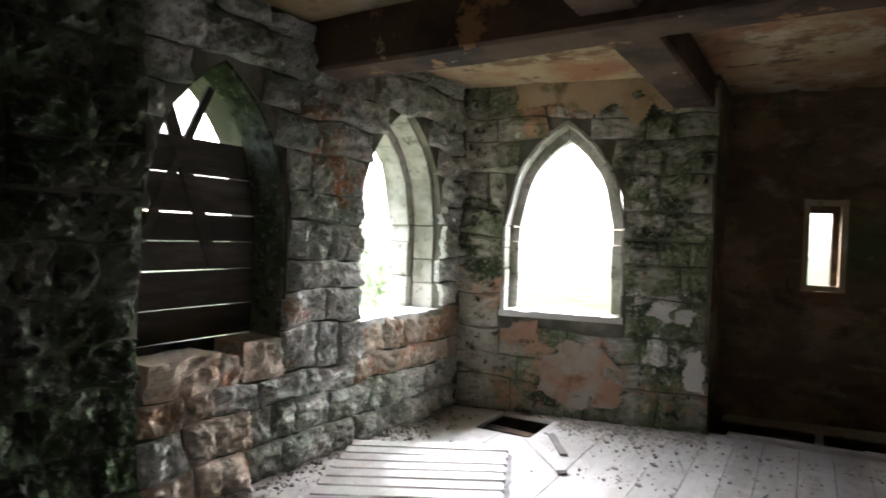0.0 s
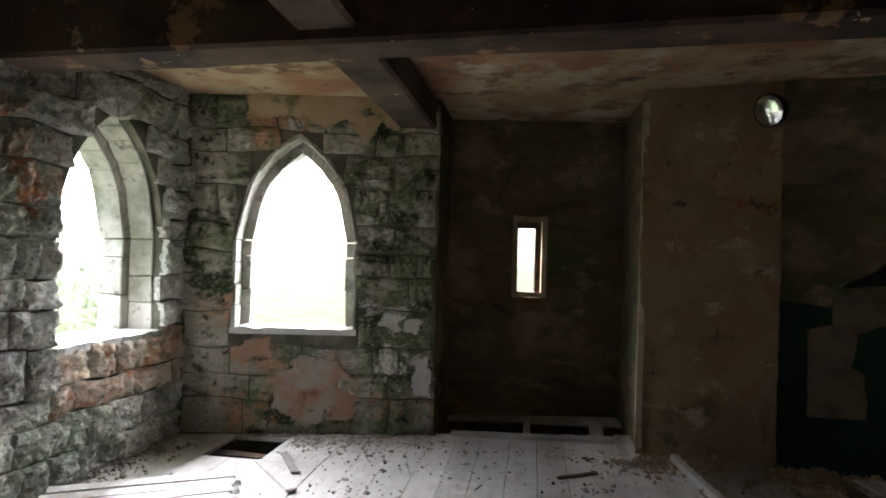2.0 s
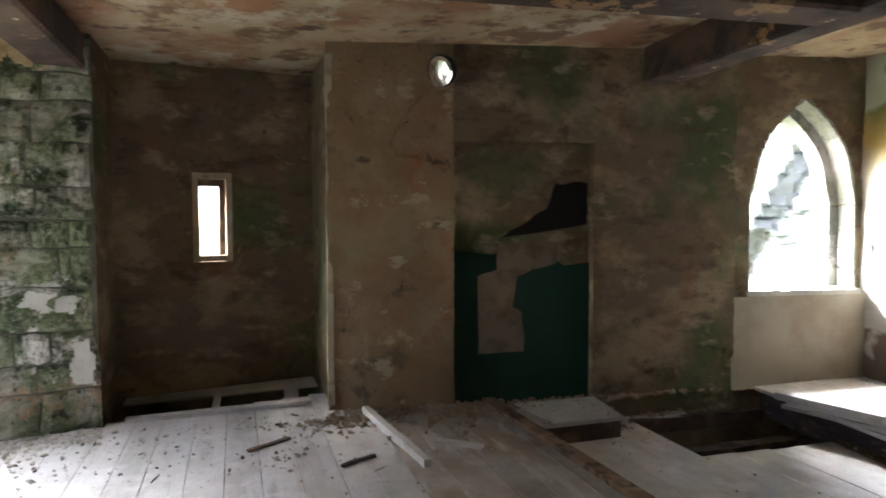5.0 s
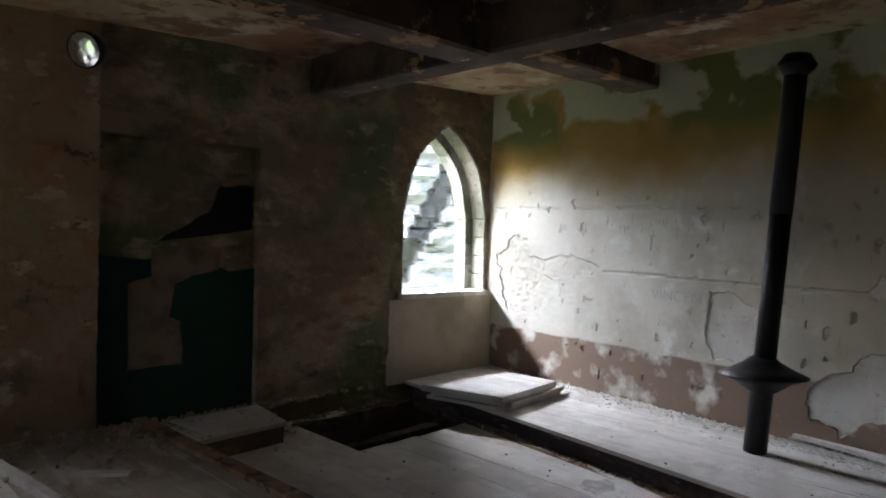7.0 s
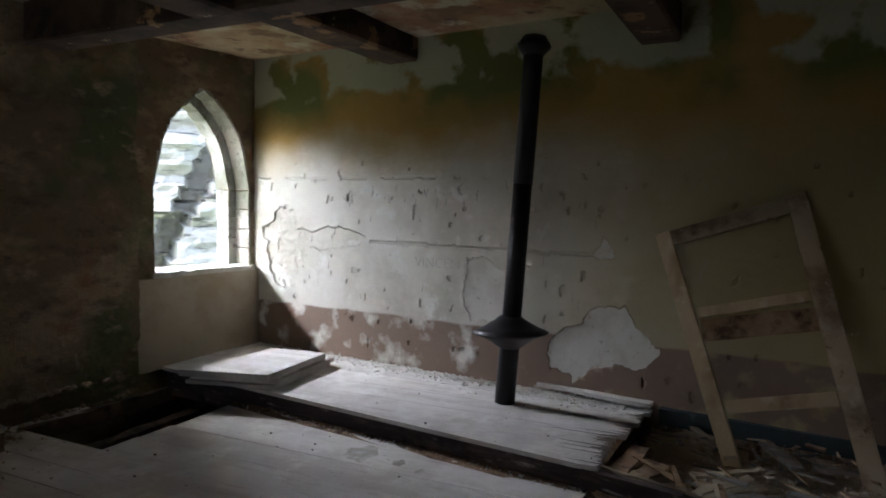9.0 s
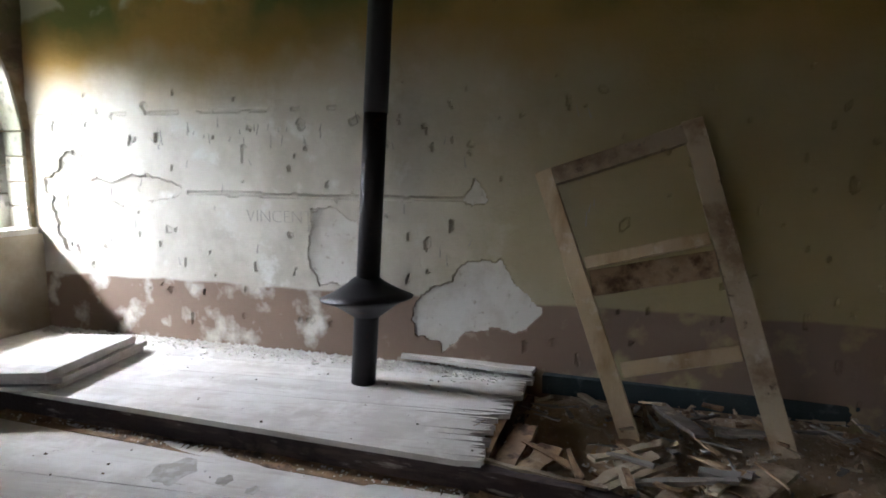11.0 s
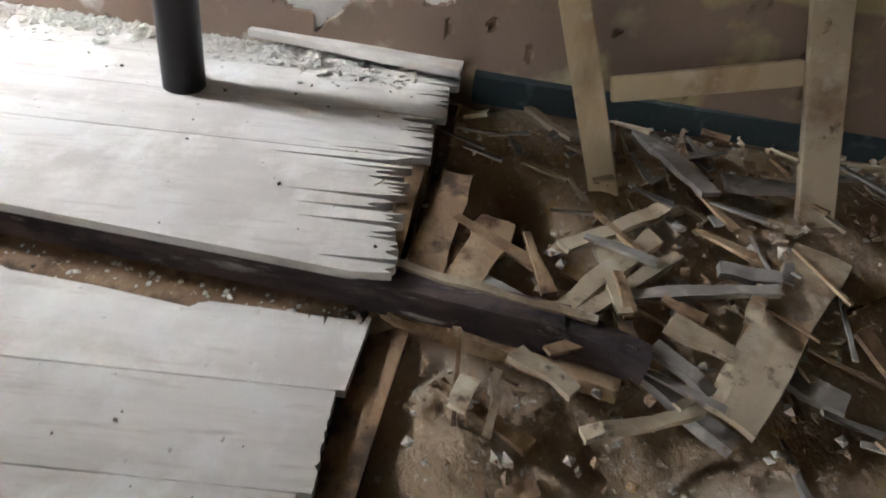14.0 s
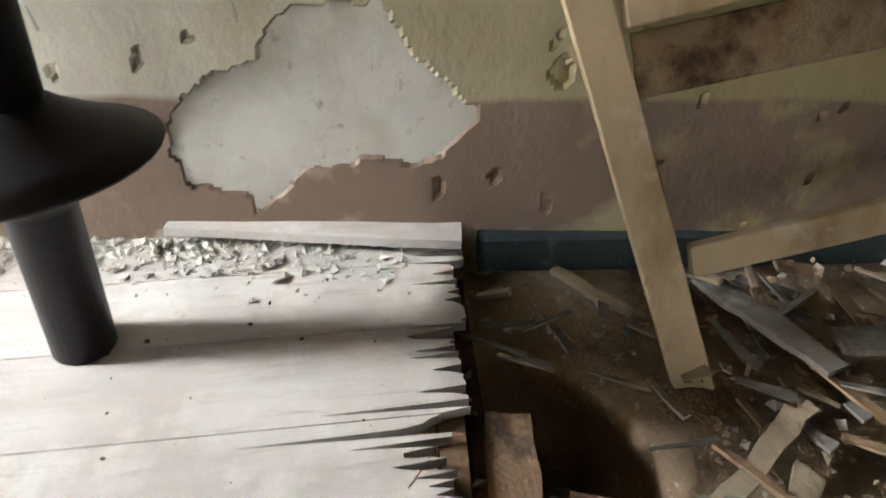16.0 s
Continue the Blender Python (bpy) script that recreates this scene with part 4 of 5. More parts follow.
S0, S1 = DOOR[0], DOOR[1]
under(part("infill", poly_slab(LD, [(S0 - 0.02, -0.3), (S1 + 0.02, -0.3), (S1 + 0.02, 2.14), (S0 - 0.02, 2.14)], 0.10, 0.28), M_BROWN), door)
under(part("painted_panel", poly_slab(LD, [(S0, -0.2), (S1, -0.2), (S1, 1.12), (S1 - 0.22, 1.10), (S1 - 0.45, 1.22), (S0 + 0.35, 1.20), (S0, 1.24)], 0.085, 0.105), M_GREEN), door)
# flat black sheet: the hole's darkness is put in as colour
under(part("hole_dark_sheet", poly_slab(LD, wobble([(S0 + 0.42, 1.34), (S1 - 0.03, 1.44), (S1 - 0.02, 1.80), (S1 - 0.3, 1.78), (S1 - 0.38, 1.58)], 5, 0.02), 0.083, 0.12), M_BLACK), door)
under(part("bare_patch", poly_slab(LD, wobble([(S0 + 0.22, 0.38), (S0 + 0.62, 0.38), (S0 + 0.60, 0.72), (S0 + 0.52, 0.76), (S0 + 0.56, 1.02), (S0 + 0.9, 1.12), (S0 + 0.92, 1.30), (S0 + 0.38, 1.30), (S0 + 0.38, 1.08), (S0 + 0.22, 1.02)], 5, 0.018, 3.0), 0.077, 0.1), M_PATCH), door)

# ---------------------------------------------------------------- lamp
lamp = empty("wall_lamp", (1.80, 5.12, 2.60))
tagged(lamp, "round silvered reflector lamp on a dark wall bracket", "lamp")
face = Vector((-0.78, -0.55, -0.30)).normalized()
c = Vector((1.80, 5.03, 2.62))
bm = bmesh.new()
lathe(bm, [(0.118, 0.0), (0.112, 0.25), (0.085, 0.62), (0.045, 0.9), (0.015, 1.0)], c, c + face * 0.016, 13)
under(part("reflector", bm, M_CHROME, label="faceted silvered face"), lamp)
bm = bmesh.new()
lathe(bm, [(0.05, 0.0), (0.10, 0.35), (0.124, 0.8), (0.124, 1.0)], c - face * 0.16, c + face * 0.003, 28)
under(part("housing", bm, M_IRON, smooth=True), lamp)
bm = bmesh.new()
bar(bm, c - face * 0.1, (1.86, 5.24, 2.70), 0.03, 0.03)
under(part("bracket", bm, M_IRON), lamp)

# ---------------------------------------------------------------- stove pipe
pipe = empty("stove_pipe", (5.01, 1.70, 0))
tagged(pipe, "tall black iron stove pipe with flared collar and cap", "stove pipe")
PA, PB = Vector((5.11, 1.755, 0.0)), Vector((5.17, 1.595, 2.94))
at_ = lambda zz: PA.lerp(PB, zz / 2.94)
for nm, prof, z0, z1 in (("lower_tube", [(0.077, 0), (0.077, 0.98), (0.080, 1.0)], 0.0, 0.56), ("upper_tube", [(0.072, 0), (0.070, 1.0)], 0.54, 1.7), ("top_tube", [(0.074, 0), (0.073, 0.85), (0.073, 1)], 1.66, 2.66)):
    bm = bmesh.new()
    lathe(bm, prof, at_(z0), at_(z1), 28)
    under(part(nm, bm, M_IRON, smooth=True), pipe)
bm = bmesh.new()
lathe(bm, [(0.075, 0.0), (0.20, 0.34), (0.285, 0.46), (0.29, 0.5), (0.22, 0.62), (0.12, 0.85), (0.074, 1.0)], Vector((5.12, 1.725, 0.42)), Vector((5.13, 1.735, 0.67)), 32)
under(part("collar", bm, M_IRON, label="flared dull iron collar", smooth=True), pipe)
bm = bmesh.new()
lathe(bm, [(0.073, 0), (0.12, 0.4), (0.125, 0.55), (0.10, 0.8), (0.085, 1.0)], at_(2.60), at_(2.74), 28)
under(part("cap", bm, M_IRON, smooth=True), pipe)

# ---------------------------------------------------------------- leaning frame
frame_ob = empty("leaning_door_frame", (4.9, -0.2, -0.16))
tagged(frame_ob, "broken pale wooden door frame leaning on the plaster wall", "door frame")
TL, TR = Vector((5.40, 0.73, 1.30)), Vector((5.32, -0.19, 1.62))
BL, BR = Vector((4.90, 0.19, -0.15)), Vector((4.82, -0.66, -0.17))
nrm = (TR - TL).cross(BL - TL).normalized()


def rail(name, a, b, w, th=0.045, mtl=None):
    bm = bmesh.new()
    d = (Vector(b) - Vector(a)).normalized()
    bar(bm, a, b, th, w, up=d.cross(nrm))
    roughen(bm, 2, 0.004, 8.0, bevel=0.004)
    return under(part(name, bm, mtl or M_PALE), frame_ob)


rail("stile", TL.lerp(TR, 0.05), BL.lerp(BR, 0.05), 0.105)
rail("stile", TL.lerp(TR, 0.95), BL.lerp(BR, 0.95), 0.12, 0.045, M_OLDW)
rail("top_rail", TL.lerp(BL, 0.035) + (TR - TL) * 0.1, TR.lerp(BR, 0.035) - (TR - TL) * 0.1, 0.11, 0.045, M_OLDW)
rail("middle_rail", TL.lerp(BL, 0.38) + (TR - TL) * 0.12, TR.lerp(BR, 0.35) - (TR - TL) * 0.12, 0.07)
rail("panel", TL.lerp(BL, 0.455) + (TR - TL) * 0.11, TR.lerp(BR, 0.425) - (TR - TL) * 0.11, 0.15, 0.018, M_ROT)
rail("bottom_rail", TL.lerp(BL, 0.77) + (TR - TL) * 0.12, TR.lerp(BR, 0.68) - (TR - TL) * 0.12, 0.085)

# ---------------------------------------------------------------- loose things on the floor
def flat_board(name, quad, z0, z1, material, label, category="board", bev=0.004, group=""):
    bm = bmesh.new()
    slab(bm, quad, z0, z1)
    roughen(bm, 2, 0.003, 5.0, bevel=bev)
    return tagged(part(name, bm, material), label, category, group)


for k, (dx, dy, z0, z1, lb) in enumerate(((0.05, -0.02, 0.0, 0.03, "bottom"), (0.09, -0.03, 0.031, 0.07, "middle"), (0.0, 0.0, 0.071, 0.128, "top"))):
    flat_board("floor_hatch", [(4.31 + dx, 4.28 + dy), (4.51 + dx, 3.53 + dy), (5.37 + dx, 3.58 + dy), (5.27 + dx, 4.40 + dy)], z0, z1, M_BOARD, lb + " board of a dusty stack of hatch boards", "hatch board", group="stacked hatch boards")

pallet = empty("plank_panel", (-2.0, 3.3, 0.0))
tagged(pallet, "weathered panel of narrow planks lying on the floor", "plank panel")
A0, A1, A2 = Vector((-2.62, 3.50, 0)), Vector((-1.72, 4.03, 0)), Vector((-2.26, 2.6, 0))
for k in range(9):
    o_ = A0 + (A2 - A0) * (k / 7.0)
    bm = bmesh.new()
    a, b = o_ + Vector((0, 0, 0.05)), o_ + (A1 - A0) + Vector((0, 0, 0.05 + random.uniform(-0.006, 0.006)))
    bar(bm, a, b, 0.108, 0.022)
    roughen(bm, 2, 0.003, 7.0)
    under(part("slat", bm, M_BOARD), pallet)
for k in (0.08, 0.9):
    bm = bmesh.new()
    a = A0 + (A1 - A0) * k
    bar(bm, a + Vector((0, 0, 0.02)), a + (A2 - A0) * 1.15 + Vector((0, 0, 0.02)), 0.07, 0.036)
    under(part("batten", bm, M_DARKWOOD), pallet)


def loose_plank(a, b, w, h, material, label, seed=0):
    bm = bmesh.new()
    bar(bm, a, b, w, h)
    roughen(bm, 3, 0.006, 6.0, seed=seed)
    return tagged(part("loose_plank", bm, material), label, "plank")


loose_plank((1.22, 5.12, 0.04), (1.37, 3.95, 0.025), 0.05, 0.05, M_BOARD, "pale narrow batten lying near the pier", 1)
loose_plank((2.235, 5.15, 0.02), (2.31, 3.1, 0.02), 0.10, 0.035, M_OLDROT, "long grey-brown plank lying beside the floor gap", 2)
flat_board("fallen_hatch_board", [(2.40, 4.98), (3.10, 4.95), (3.03, 4.40), (2.48, 4.42)], 0.004, 0.024, M_BOARD, "dusty panel lying before the blocked doorway", "panel")
loose_plank((5.60, 1.62, 0.05), (5.44, 0.72, 0.045), 0.13, 0.03, M_BOARD, "dusty splintered plank along the foot of the wall", 3)
loose_plank((5.46, 0.66, -0.03), (5.34, -1.3, -0.06), 0.10, 0.12, M_TAR, "blue-black tarred timber along the wall", 4)

loose_plank((-1.72, 4.42, 0.02), (-1.30, 3.92, 0.02), 0.07, 0.018, M_BOARD, "splintered pale board piece near the floor hole", 8)
loose_plank((-1.62, 4.62, 0.015), (-1.40, 4.25, 0.015), 0.05, 0.016, M_GREYW, "grey board splinter near the floor hole", 9)
loose_plank((0.35, 4.55, 0.012), (0.62, 4.72, 0.012), 0.035, 0.016, M_DARKWOOD, "short dark stick on the dusty boards", 10)
loose_plank((0.88, 4.10, 0.012), (1.10, 4.22, 0.012), 0.03, 0.016, M_DARKWOOD, "short dark stick on the dusty boards", 11)
loose_plank((1.55, 4.35, 0.014), (1.80, 4.15, 0.014), 0.06, 0.02, M_BOARD, "broken pale lath on the dusty boards", 12)

# alcove floor: broken planks over a dark gap
loose_plank((-0.5, 5.50, 0.01), (0.85, 5.56, 0.02), 0.09, 0.03, M_BOARD, "pale broken plank across the alcove opening", 5)
loose_plank((0.12, 5.56, 0.0), (0.13, 6.1, 0.0), 0.06, 0.03, M_BOARD, "pale short plank in the alcove", 6)
loose_plank((0.70, 5.56, 0.0), (0.75, 6.2, 0.0), 0.12, 0.03, M_BOARD, "pale short plank at the alcove pier", 7)
flat_board("fallen_hatch_board", [(-0.6, 6.0), (0.98, 6.15), (0.98, 6.5), (-0.6, 6.2)], -0.02, 0.0, M_BOARD, "dusty boards at the back of alcove", "panel")


def scatter(name, count, where, size, material, label, category, seed=1):
    """Many small broken bits in one mesh; where(): a place; size(): a radius."""
    rnd = random.Random(seed)
    verts, faces = [], []
    base = [(1, 0, 0), (-1, 0, 0), (0, 1, 0), (0, -1, 0), (0, 0, 1), (0, 0, -1)]
    tri = [(0, 2, 4), (2, 1, 4), (1, 3, 4), (3, 0, 4), (2, 0, 5), (1, 2, 5), (3, 1, 5), (0, 3, 5)]
    for _ in range(count):
        x, y, z = where(rnd)
        r = size(rnd)
        if z == 0.0:
            if in_gap(x, y):
                continue
            z = LOW if on_low(x, y) else 0.0
        m = Euler((rnd.uniform(0, 6), rnd.uniform(0, 6), rnd.uniform(0, 6))).to_matrix()
        k = len(verts)
        sc = (rnd.uniform(0.7, 1.3), rnd.uniform(0.6, 1.1), rnd.uniform(0.45, 0.9))
        for p in base:
            q = m @ Vector([p[i] * sc[i] * r * rnd.uniform(0.7, 1.2) for i in range(3)])
            verts.append((x + q.x, y + q.y, z + q.z * 0.7 + r * 0.25))
        faces += [(a + k, b + k, c_ + k) for a, b, c_ in tri]
    me = bpy.data.meshes.new(name)
    me.from_pydata(verts, [], faces)
    me.materials.append(material)
    return tagged(new(name, me), label, category, kind="stuff")


def along(line, spread, s0, s1, rnd, z=0.0):
    d = abs(rnd.gauss(0, spread)) + 0.03
    p = line.at(rnd.uniform(s0, s1), z, -d)
    return p.x, p.y, z


small = lambda r: 0.006 + 0.022 * r.random() ** 3
scatter("wall_foot_rubble", 1500, lambda r: along(LE, 0.10, 0.1, 4.1, r), small, M_CHIP, "crumbled white plaster along the wall foot", "rubble", 2)
scatter("plaster_chunks", 420, lambda r: along(LE, 0.11, 1.8, 4.15, r), lambda r: 0.007 + 0.017 * r.random() ** 2, M_CHIP, "larger pale plaster chunks along the wall foot", "rubble", 12)
scatter("wall_foot_rubble", 1500, lambda r: along(LC, 0.20, 0.6, 2.05, r), small, M_RUBBLE, "crumbled stone and mortar at the wall foot", "rubble", 3)
scatter("wall_foot_rubble", 1300, lambda r: along(LW, 0.16, 3.2, 7.3, r), small, M_RUBBLE, "stone crumbs along the rough wall foot", "rubble", 4)
scatter("wall_foot_rubble", 1500, lambda r: along(LD, 0.25, 0.0, 3.4, r), lambda r: 0.008 + 0.035 * r.random() ** 3, M_EARTH, "plaster rubble before the blocked doorway", "rubble", 5)
scatter("floor_crumbs", 1900, lambda r: (r.uniform(-1.9, 3.0), 5.3 - abs(r.gauss(0, 0.8)), 0.0), lambda r: 0.003 + 0.014 * r.random() ** 5, M_RUBBLE, "scattered crumbs of plaster on the boards", "rubble", 6)
CLUMPS = [(-1.25, 4.95, 0.22), (-0.85, 4.6, 0.16), (-0.55, 5.05, 0.2), (-0.95, 4.1, 0.12), (0.75, 5.0, 0.14), (0.55, 4.35, 0.1), (1.1, 4.9, 0.2), (-1.7, 5.0, 0.2)]
def clumped(r):
    cx, cy, sd = r.choice(CLUMPS)
    return (cx + r.gauss(0, sd * 1.3), min(5.25, cy + r.gauss(0, sd)), 0.0)
scatter("floor_litter", 520, clumped, lambda r: 0.003 + 0.03 * r.random() ** 6, M_RUBBLE, "clumps of fallen mortar and plaster on boards", "rubble", 16)
scatter("floor_litter", 170, clumped, lambda r: 0.003 + 0.02 * r.random() ** 5, M_DARKWOOD, "dark wood crumbs lying in clumps on boards", "rubble", 17)
scatter("rubble_heap", 260, lambda r: (1.95 + r.gauss(0, 0.16), 5.04 - abs(r.gauss(0, 0.12)), 0.0), lambda r: 0.012 + 0.04 * r.random() ** 2, M_EARTH, "small heap of plaster rubble before the doorway", "rubble", 18)
scatter("rubble_heap", 200, lambda r: (1.05 + r.gauss(0, 0.22), 5.1 - abs(r.gauss(0, 0.12)), 0.0), lambda r: 0.01 + 0.03 * r.random() ** 2, M_EARTH, "fallen plaster lumps at the foot of pier", "rubble", 19)
scatter("floor_crumbs", 260, lambda r: (r.uniform(2.9, 5.6), r.uniform(0.9, 4.5), 0.0), lambda r: 0.003 + 0.012 * r.random() ** 4, M_DARKWOOD, "dark crumbs scattered on pale boards", "rubble", 7)

# ---------------------------------------------------------------- the broken floor
bm = bmesh.new()
gx, gy = 60, 70
grid = []
for i in range(gx + 1):
    row = []
    for j in range(gy + 1):
        X, Y = 2.95 + 2.7 * i / gx, -1.7 + 2.62 * j / gy
        h = -0.15 + pit(X) + 0.05 * noise.noise(Vector((X * 2.3, Y * 2.3, 0))) + 0.04 * noise.noise(Vector((X * 7, Y * 7, 3)))
        q = math.hypot((X - 4.77) / 0.17, (Y - 0.50) / 0.13)
        if q < 1.6:
            h -= 0.5 * max(0.0, 1.0 - q / 1.6)
        row.append(bm.verts.new((X, Y, h)))
    grid.append(row)
for i in range(gx):
    for j in range(gy):
        bm.faces.new((grid[i][j], grid[i + 1][j], grid[i + 1][j + 1], grid[i][j + 1]))
tagged(part("rubble_ground", bm, M_EARTH, smooth=True), "brown rotten earth under the broken floor", "ground", kind="structure")
rp = random.Random(11)


def in_pit(r, z):
    X, Y = r.uniform(3.2, 5.35), r.uniform(-1.5, 0.8)
    if math.hypot((X - 4.77) / 0.24, (Y - 0.50) / 0.19) < 1:
        X -= 0.5
        Y -= 0.5
    return X, Y, z + pit(X)


for k in range(150):
    X, Y = rp.uniform(3.3, 5.3), rp.uniform(-1.3, 0.75)
    if abs(X - 4.77) < 0.26 and abs(Y - 0.50) < 0.22:
        continue
    L, an = rp.uniform(0.08, 0.32), rp.gauss(0.4, 0.8)
    zz = -0.12 + pit(X) + rp.uniform(0, 0.07)
    a = Vector((X - math.cos(an) * L / 2, Y - math.sin(an) * L / 2, zz + rp.uniform(-0.03, 0.04)))
    b = Vector((X + math.cos(an) * L / 2, Y + math.sin(an) * L / 2, zz + rp.uniform(-0.03, 0.05)))
    bm = bmesh.new()
    bar(bm, a, b, 0.01 + 0.05 * rp.random() ** 2, rp.uniform(0.006, 0.018), taper=rp.uniform(0.3, 1.0))
    roughen(bm, 2, 0.008, 9.0, seed=k)
    tagged(part("broken_board", bm, rp.choice([M_OLDROT, M_ROT, M_OLDROT, M_OLDW, M_GREYW])), "broken rotten board piece among the debris", "debris", "debris in the broken floor")
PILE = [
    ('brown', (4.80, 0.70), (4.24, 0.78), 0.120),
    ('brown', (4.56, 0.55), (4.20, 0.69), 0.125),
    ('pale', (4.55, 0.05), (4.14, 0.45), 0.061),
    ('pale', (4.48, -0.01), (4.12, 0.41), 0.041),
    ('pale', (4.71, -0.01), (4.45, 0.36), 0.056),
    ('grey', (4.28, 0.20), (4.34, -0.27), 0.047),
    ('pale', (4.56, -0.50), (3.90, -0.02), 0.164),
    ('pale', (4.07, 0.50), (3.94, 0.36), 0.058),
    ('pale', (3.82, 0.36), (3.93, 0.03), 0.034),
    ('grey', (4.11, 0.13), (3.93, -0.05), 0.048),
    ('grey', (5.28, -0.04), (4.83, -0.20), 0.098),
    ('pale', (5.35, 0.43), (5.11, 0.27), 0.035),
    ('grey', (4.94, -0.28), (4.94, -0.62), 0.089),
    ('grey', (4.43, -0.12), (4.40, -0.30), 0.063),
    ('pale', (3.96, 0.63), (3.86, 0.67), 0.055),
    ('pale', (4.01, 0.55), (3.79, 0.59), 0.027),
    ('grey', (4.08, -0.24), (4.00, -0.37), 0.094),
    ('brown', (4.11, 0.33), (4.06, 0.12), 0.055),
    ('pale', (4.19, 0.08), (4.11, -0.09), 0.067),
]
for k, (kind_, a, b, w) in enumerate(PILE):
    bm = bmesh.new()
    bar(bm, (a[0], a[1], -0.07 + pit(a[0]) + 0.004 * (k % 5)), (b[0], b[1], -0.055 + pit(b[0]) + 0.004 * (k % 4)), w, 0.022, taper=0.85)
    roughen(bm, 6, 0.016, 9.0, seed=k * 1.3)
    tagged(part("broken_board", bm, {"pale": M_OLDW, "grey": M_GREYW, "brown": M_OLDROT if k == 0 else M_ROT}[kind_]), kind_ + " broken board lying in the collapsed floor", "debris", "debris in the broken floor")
scatter("debris_chips", 1700, lambda r: in_pit(r, -0.13 + r.uniform(0, 0.05)), lambda r: 0.005 + 0.022 * r.random() ** 2, M_EARTH, "splinters and rotten wood chips", "debris", 8)
rnd = random.Random(77)
for k in range(34):
    X, Y, ang, ln = rnd.uniform(4.55, 5.3), rnd.uniform(-1.3, 0.55), rnd.uniform(0, 3.14), rnd.uniform(0.06, 0.2)
    bm = bmesh.new()
    zz = -0.085 + rnd.uniform(0, 0.03)
    bar(bm, (X, Y, zz), (X + ln * math.cos(ang), Y + ln * math.sin(ang), zz + rnd.uniform(-0.01, 0.02)), rnd.uniform(0.012, 0.04), 0.012, taper=0.5)
    roughen(bm, 3, 0.006, 9.0, seed=k * 2.1)
    tagged(part("splinter", bm, M_GREYW if k % 3 else M_OLDW), "weathered grey wood splinter among the rotten debris" if k % 3 else "pale wood splinter among the rotten debris", "debris", "debris in the broken floor")


def slivers(name, count, material, label, seed, where, length, width):
    """Thin torn fibres and splinters lying about, joined."""
    rnd = random.Random(seed)
    verts, faces = [], []
    for _ in range(count):
        x, y, z = where(rnd)
        L, w, an, ti = length(rnd), width(rnd), rnd.gauss(0.5, 0.9), rnd.gauss(0, 0.14)
        d = Vector((math.cos(an) * math.cos(ti), math.sin(an) * math.cos(ti), math.sin(ti))) * L / 2
        q = Vector((-math.sin(an), math.cos(an), rnd.gauss(0, 0.3))) * w / 2
        up = Vector((0, 0, w * 0.35 + 0.002))
        p = Vector((x, y, z))
        k = len(verts)
        verts += [p - d - q, p - d + q, p + d * rnd.uniform(0.6, 1) + q * 0.2, p + d - q * 0.3, p - d * 0.9 + up, p + d * 0.8 + up]
        faces += [(k + a for a in f) for f in ((0, 1, 4), (1, 2, 5, 4), (2, 3, 5), (3, 0, 4, 5), (0, 3, 2, 1))]
    me = bpy.data.meshes.new(name)
    me.from_pydata(verts, [], [tuple(f) for f in faces])
    me.materials.append(material)
    tagged(new(name, me), label, "debris", kind="stuff")


for k, (m_, lb) in enumerate(((M_OLDW, "pale torn wood fibres in the collapsed floor"), (M_ROT, "brown rotten wood fibres in the collapsed floor"), (M_GREYW, "grey weathered slivers in the collapsed floor"))):
    slivers("wood_slivers", 1000, m_, lb, 60 + k, lambda r: in_pit(r, -0.10 + r.uniform(0, 0.07)), lambda r: 0.04 + 0.2 * r.random() ** 2, lambda r: 0.005 + 0.03 * r.random() ** 2)
slivers("step_fibres", 700, M_ROT, "brown torn fibres along the foot of step", 71, lambda r: (lambda y: (trench_r(y) - r.uniform(-0.01, 0.10), y, LOW + 0.006))(r.uniform(0.93, 3.8)), lambda r: 0.03 + 0.06 * r.random(), lambda r: 0.005 + 0.012 * r.random())
scatter("step_crumbs", 260, lambda r: (lambda y: (trench_r(y) - 0.01 - abs(r.gauss(0, 0.045)), y, LOW + 0.002))(r.uniform(0.93, 3.8)), lambda r: 0.003 + 0.012 * r.random() ** 3, M_CHIP, "pale crumbs along the foot of step", "rubble", 21)
def on_boards(r, x0, x1, y0, y1):
    while True:
        x, y = r.uniform(x0, x1), r.uniform(y0, y1)
        if not in_gap(x, y):
            return x, y, (LOW if on_low(x, y) else 0.0) + 0.003


slivers("floor_splinters", 120, M_DARKWOOD, "dark splinters and laths on dusty boards", 73, lambda r: on_boards(r, -1.7, 2.2, 3.4, 5.0), lambda r: 0.04 + 0.22 * r.random() ** 3, lambda r: 0.006 + 0.016 * r.random())
slivers("floor_splinters", 150, M_OLDW, "pale splinters and laths on dusty boards", 74, lambda r: on_boards(r, 0.6, 2.3, 3.4, 5.1), lambda r: 0.04 + 0.25 * r.random() ** 3, lambda r: 0.008 + 0.02 * r.random())
slivers("torn_ends", 90, M_ROT, "torn brown splinters at the rotted board ends", 72, lambda r: (lambda x: (x, rot_y(x) + r.uniform(0.0, 0.13), 0.003))(r.uniform(4.2, 5.4)), lambda r: 0.04 + 0.07 * r.random(), lambda r: 0.004 + 0.008 * r.random())
scatter("debris_stones", 420, lambda r: in_pit(r, -0.11), lambda r: 0.006 + 0.03 * r.random() ** 3, M_RUBBLE, "plaster bits among the rotten debris", "debris", 9)

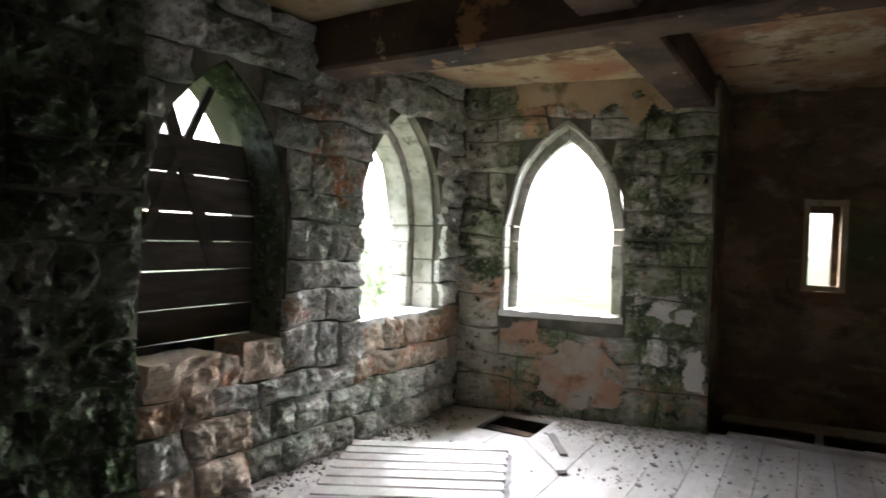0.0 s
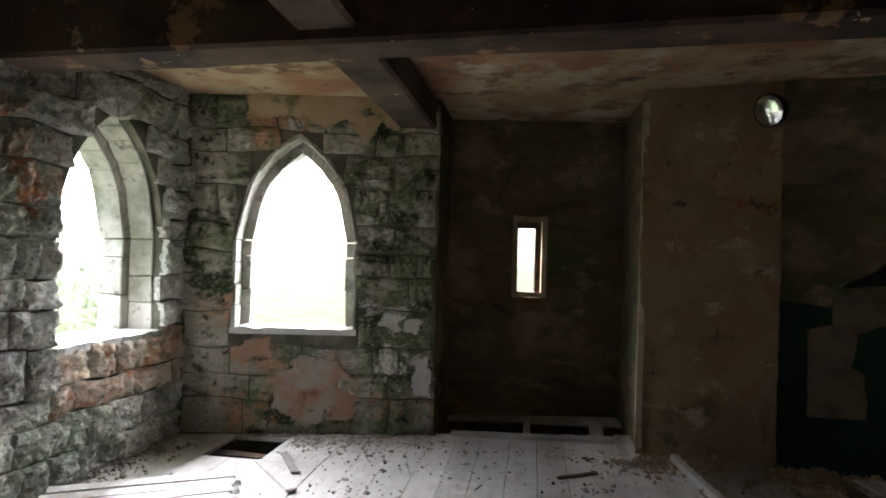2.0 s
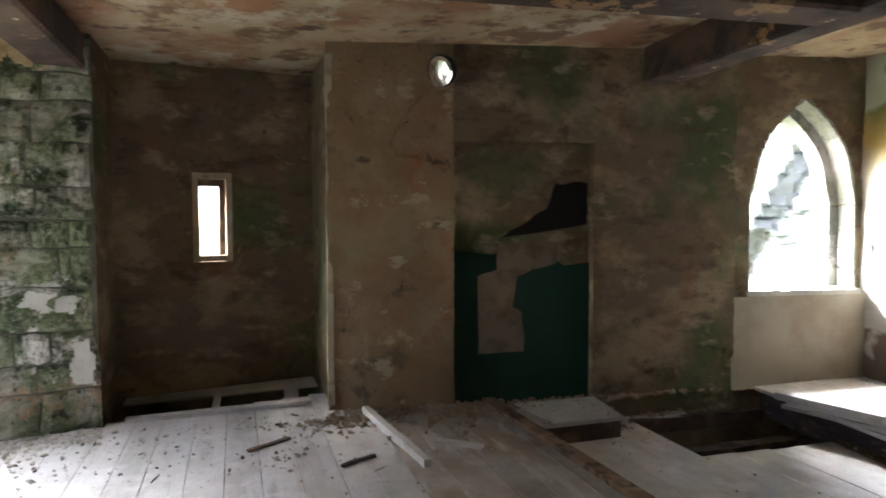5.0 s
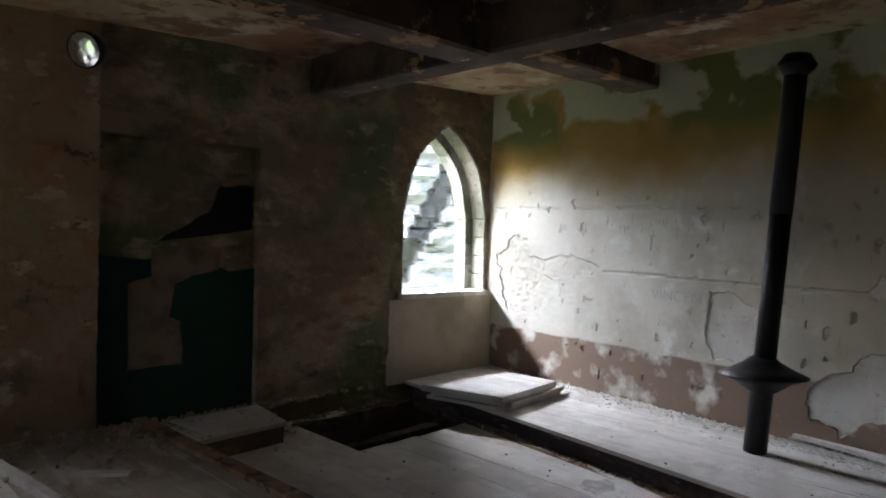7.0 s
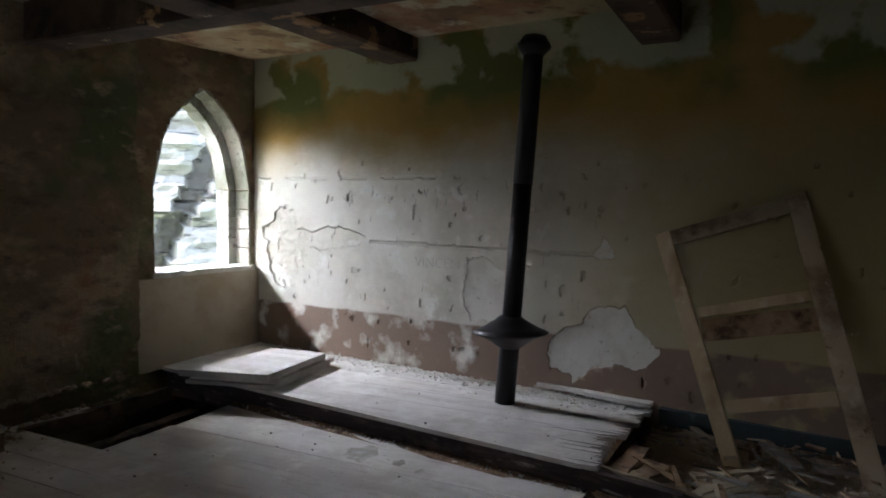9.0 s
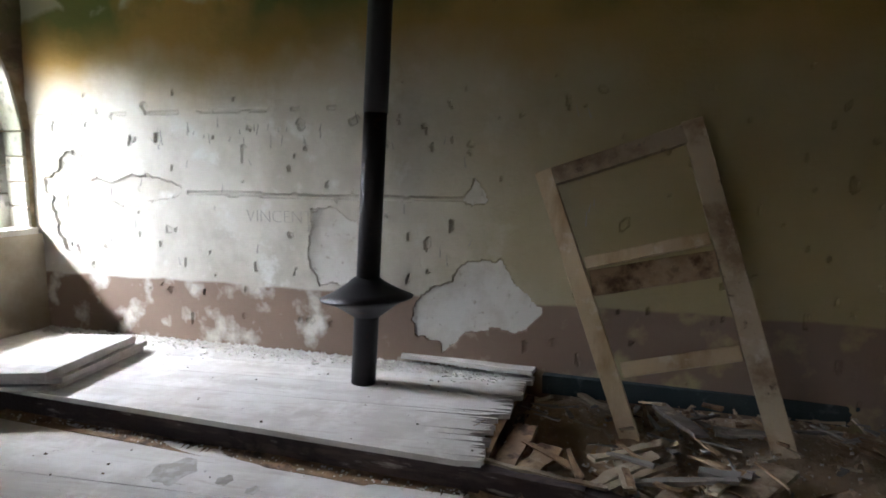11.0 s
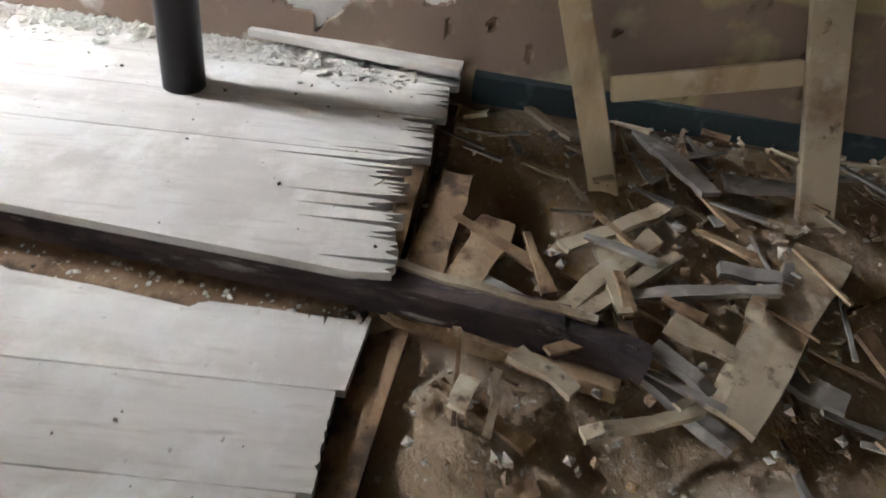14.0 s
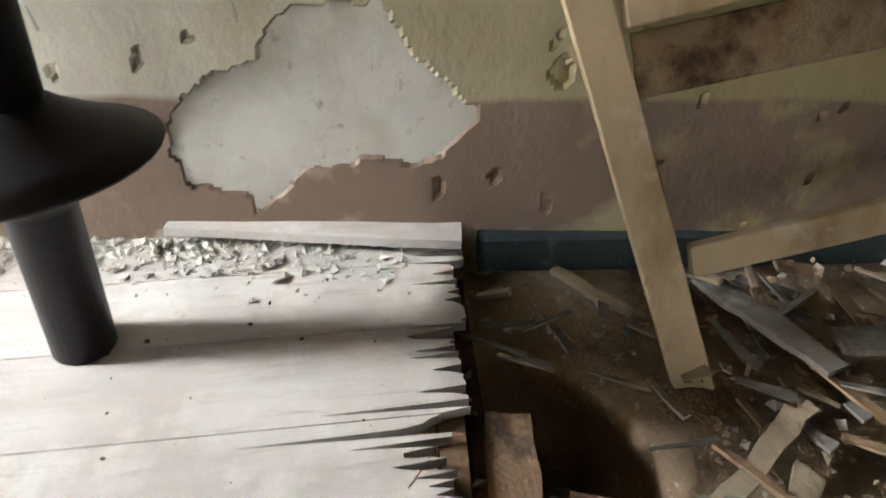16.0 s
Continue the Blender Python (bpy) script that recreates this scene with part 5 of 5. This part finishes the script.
# ---------------------------------------------------------------- outside
bm = bmesh.new()
n = 60
grid = []
for i in range(n + 1):
    row = []
    for j in range(n + 1):
        u, v = (i / n - 0.5) * 2, (j / n - 0.5) * 2
        X, Y = 1 + 300 * abs(u) ** 2.5 * (1 if u > 0 else -1), 2 + 300 * abs(v) ** 2.5 * (1 if v > 0 else -1)
        row.append(bm.verts.new((X, Y, -1.6 + 0.25 * noise.noise(Vector((X * 0.1, Y * 0.1, 0))))))
    grid.append(row)
for i in range(n):
    for j in range(n):
        bm.faces.new((grid[i][j], grid[i + 1][j], grid[i + 1][j + 1], grid[i][j + 1]))
tagged(part("ground", bm, M_GRASS), "green grassy ground outside the building", "ground", kind="structure")

bm = bmesh.new()
grid = []
for i in range(81):
    row = []
    for j in range(61):
        s, z = i / 80 * 11.0, -1.8 + j / 60 * 6.2
        nn = noise.noise(Vector((s * 0.8, z * 2.6, 4))) * 0.35 + noise.noise(Vector((s * 3, z * 7, 2))) * 0.14
        led = 0.05 * math.floor(z * 2.2 + 0.8 * noise.noise(Vector((s * 0.5, z * 0.3, 1))))
        crack = 1.0 if abs(s - 3.8 - 0.53 * z + 0.15 * noise.noise(Vector((s, z * 2, 8)))) < 0.24 else 0.0
        off = nn + led + crack
        X, Y = 6.6 + s * 0.76 + off * 0.65, 13.2 - s * 0.65 + off * 0.76
        row.append(bm.verts.new((X, Y, z)))
    grid.append(row)
for i in range(80):
    for j in range(60):
        bm.faces.new((grid[i][j], grid[i + 1][j], grid[i + 1][j + 1], grid[i][j + 1]))
tagged(part("cliff", bm, M_ROCK), "layered pale sandstone cliff outside the window", "cliff", kind="structure")


def bush(at, r, h, seed, leaves=1500):
    rnd = random.Random(seed)
    root = empty("bush", at)
    tagged(root, "leafy green bush growing outside the window", "bush", "bushes outside")
    bm = bmesh.new()
    for k in range(6):
        a = rnd.uniform(0, 6.28)
        bar(bm, at, (at[0] + math.cos(a) * r * 0.5, at[1] + math.sin(a) * r * 0.5, at[2] + h * rnd.uniform(0.6, 0.95)), 0.05, 0.05, up=(1, 0.1, 0), taper=0.3)
    under(part("stems", bm, M_BARK), root)
    verts, faces = [], []
    clumps = [(rnd.gauss(0, r * 0.45), rnd.gauss(0, r * 0.45), h * rnd.uniform(0.25, 1.0)) for _ in range(26)]
    for k in range(leaves):
        cx, cy, cz = rnd.choice(clumps)
        p = Vector((at[0] + cx + rnd.gauss(0, r * 0.14), at[1] + cy + rnd.gauss(0, r * 0.14), at[2] + cz + rnd.gauss(0, r * 0.12)))
        m = Euler((rnd.uniform(0, 6), rnd.uniform(0, 6), rnd.uniform(0, 6))).to_matrix()
        L = rnd.uniform(0.05, 0.11)
        b0 = len(verts)
        for q in ((-L, 0, 0), (0, -L * 0.45, L * 0.1), (L, 0, 0), (0, L * 0.45, L * 0.1)):
            verts.append(p + m @ Vector(q))
        faces += [(b0, b0 + 1, b0 + 2), (b0, b0 + 2, b0 + 3)]
    me = bpy.data.meshes.new("foliage")
    me.from_pydata(verts, [], faces)
    me.materials.append(M_LEAF)
    under(new("foliage", me), root)


for k, (at, r, h, lv) in enumerate((((-6.2, 7.6, -1.6), 1.2, 1.9, 900), ((-8.5, 9.3, -1.6), 1.8, 2.6, 1100), ((-6.5, 4.6, -1.6), 1.0, 1.4, 700))):
    bush(at, r, h, 40 + k, lv)

M_STAIN = mat("damp_stain", (0.37, 0.34, 0.30), 0.8, layers=[((0.5, 0.47, 0.44), 14, 0.46, 0.6, U), ((0.28, 0.25, 0.22), 6, 0.55, 0.65, U)], bump=0.2)
for sx, sy, r in ((4.06, 2.38, 0.135), (4.03, 2.08, 0.05), (3.97, 1.9, 0.04)):
    bm = bmesh.new()
    ring = [bm.verts.new((sx + r * math.cos(a) * (1 + 0.2 * math.sin(3 * a + sy) + 0.12 * math.sin(7 * a)), sy + r * 0.8 * math.sin(a) * (1 + 0.15 * math.cos(5 * a)), LOW + 0.003)) for a in [i * 2 * math.pi / 28 for i in range(28)]]
    bm.faces.new(ring)
    part("stain", bm, M_STAIN, floor, "dark oval stain on the boards")
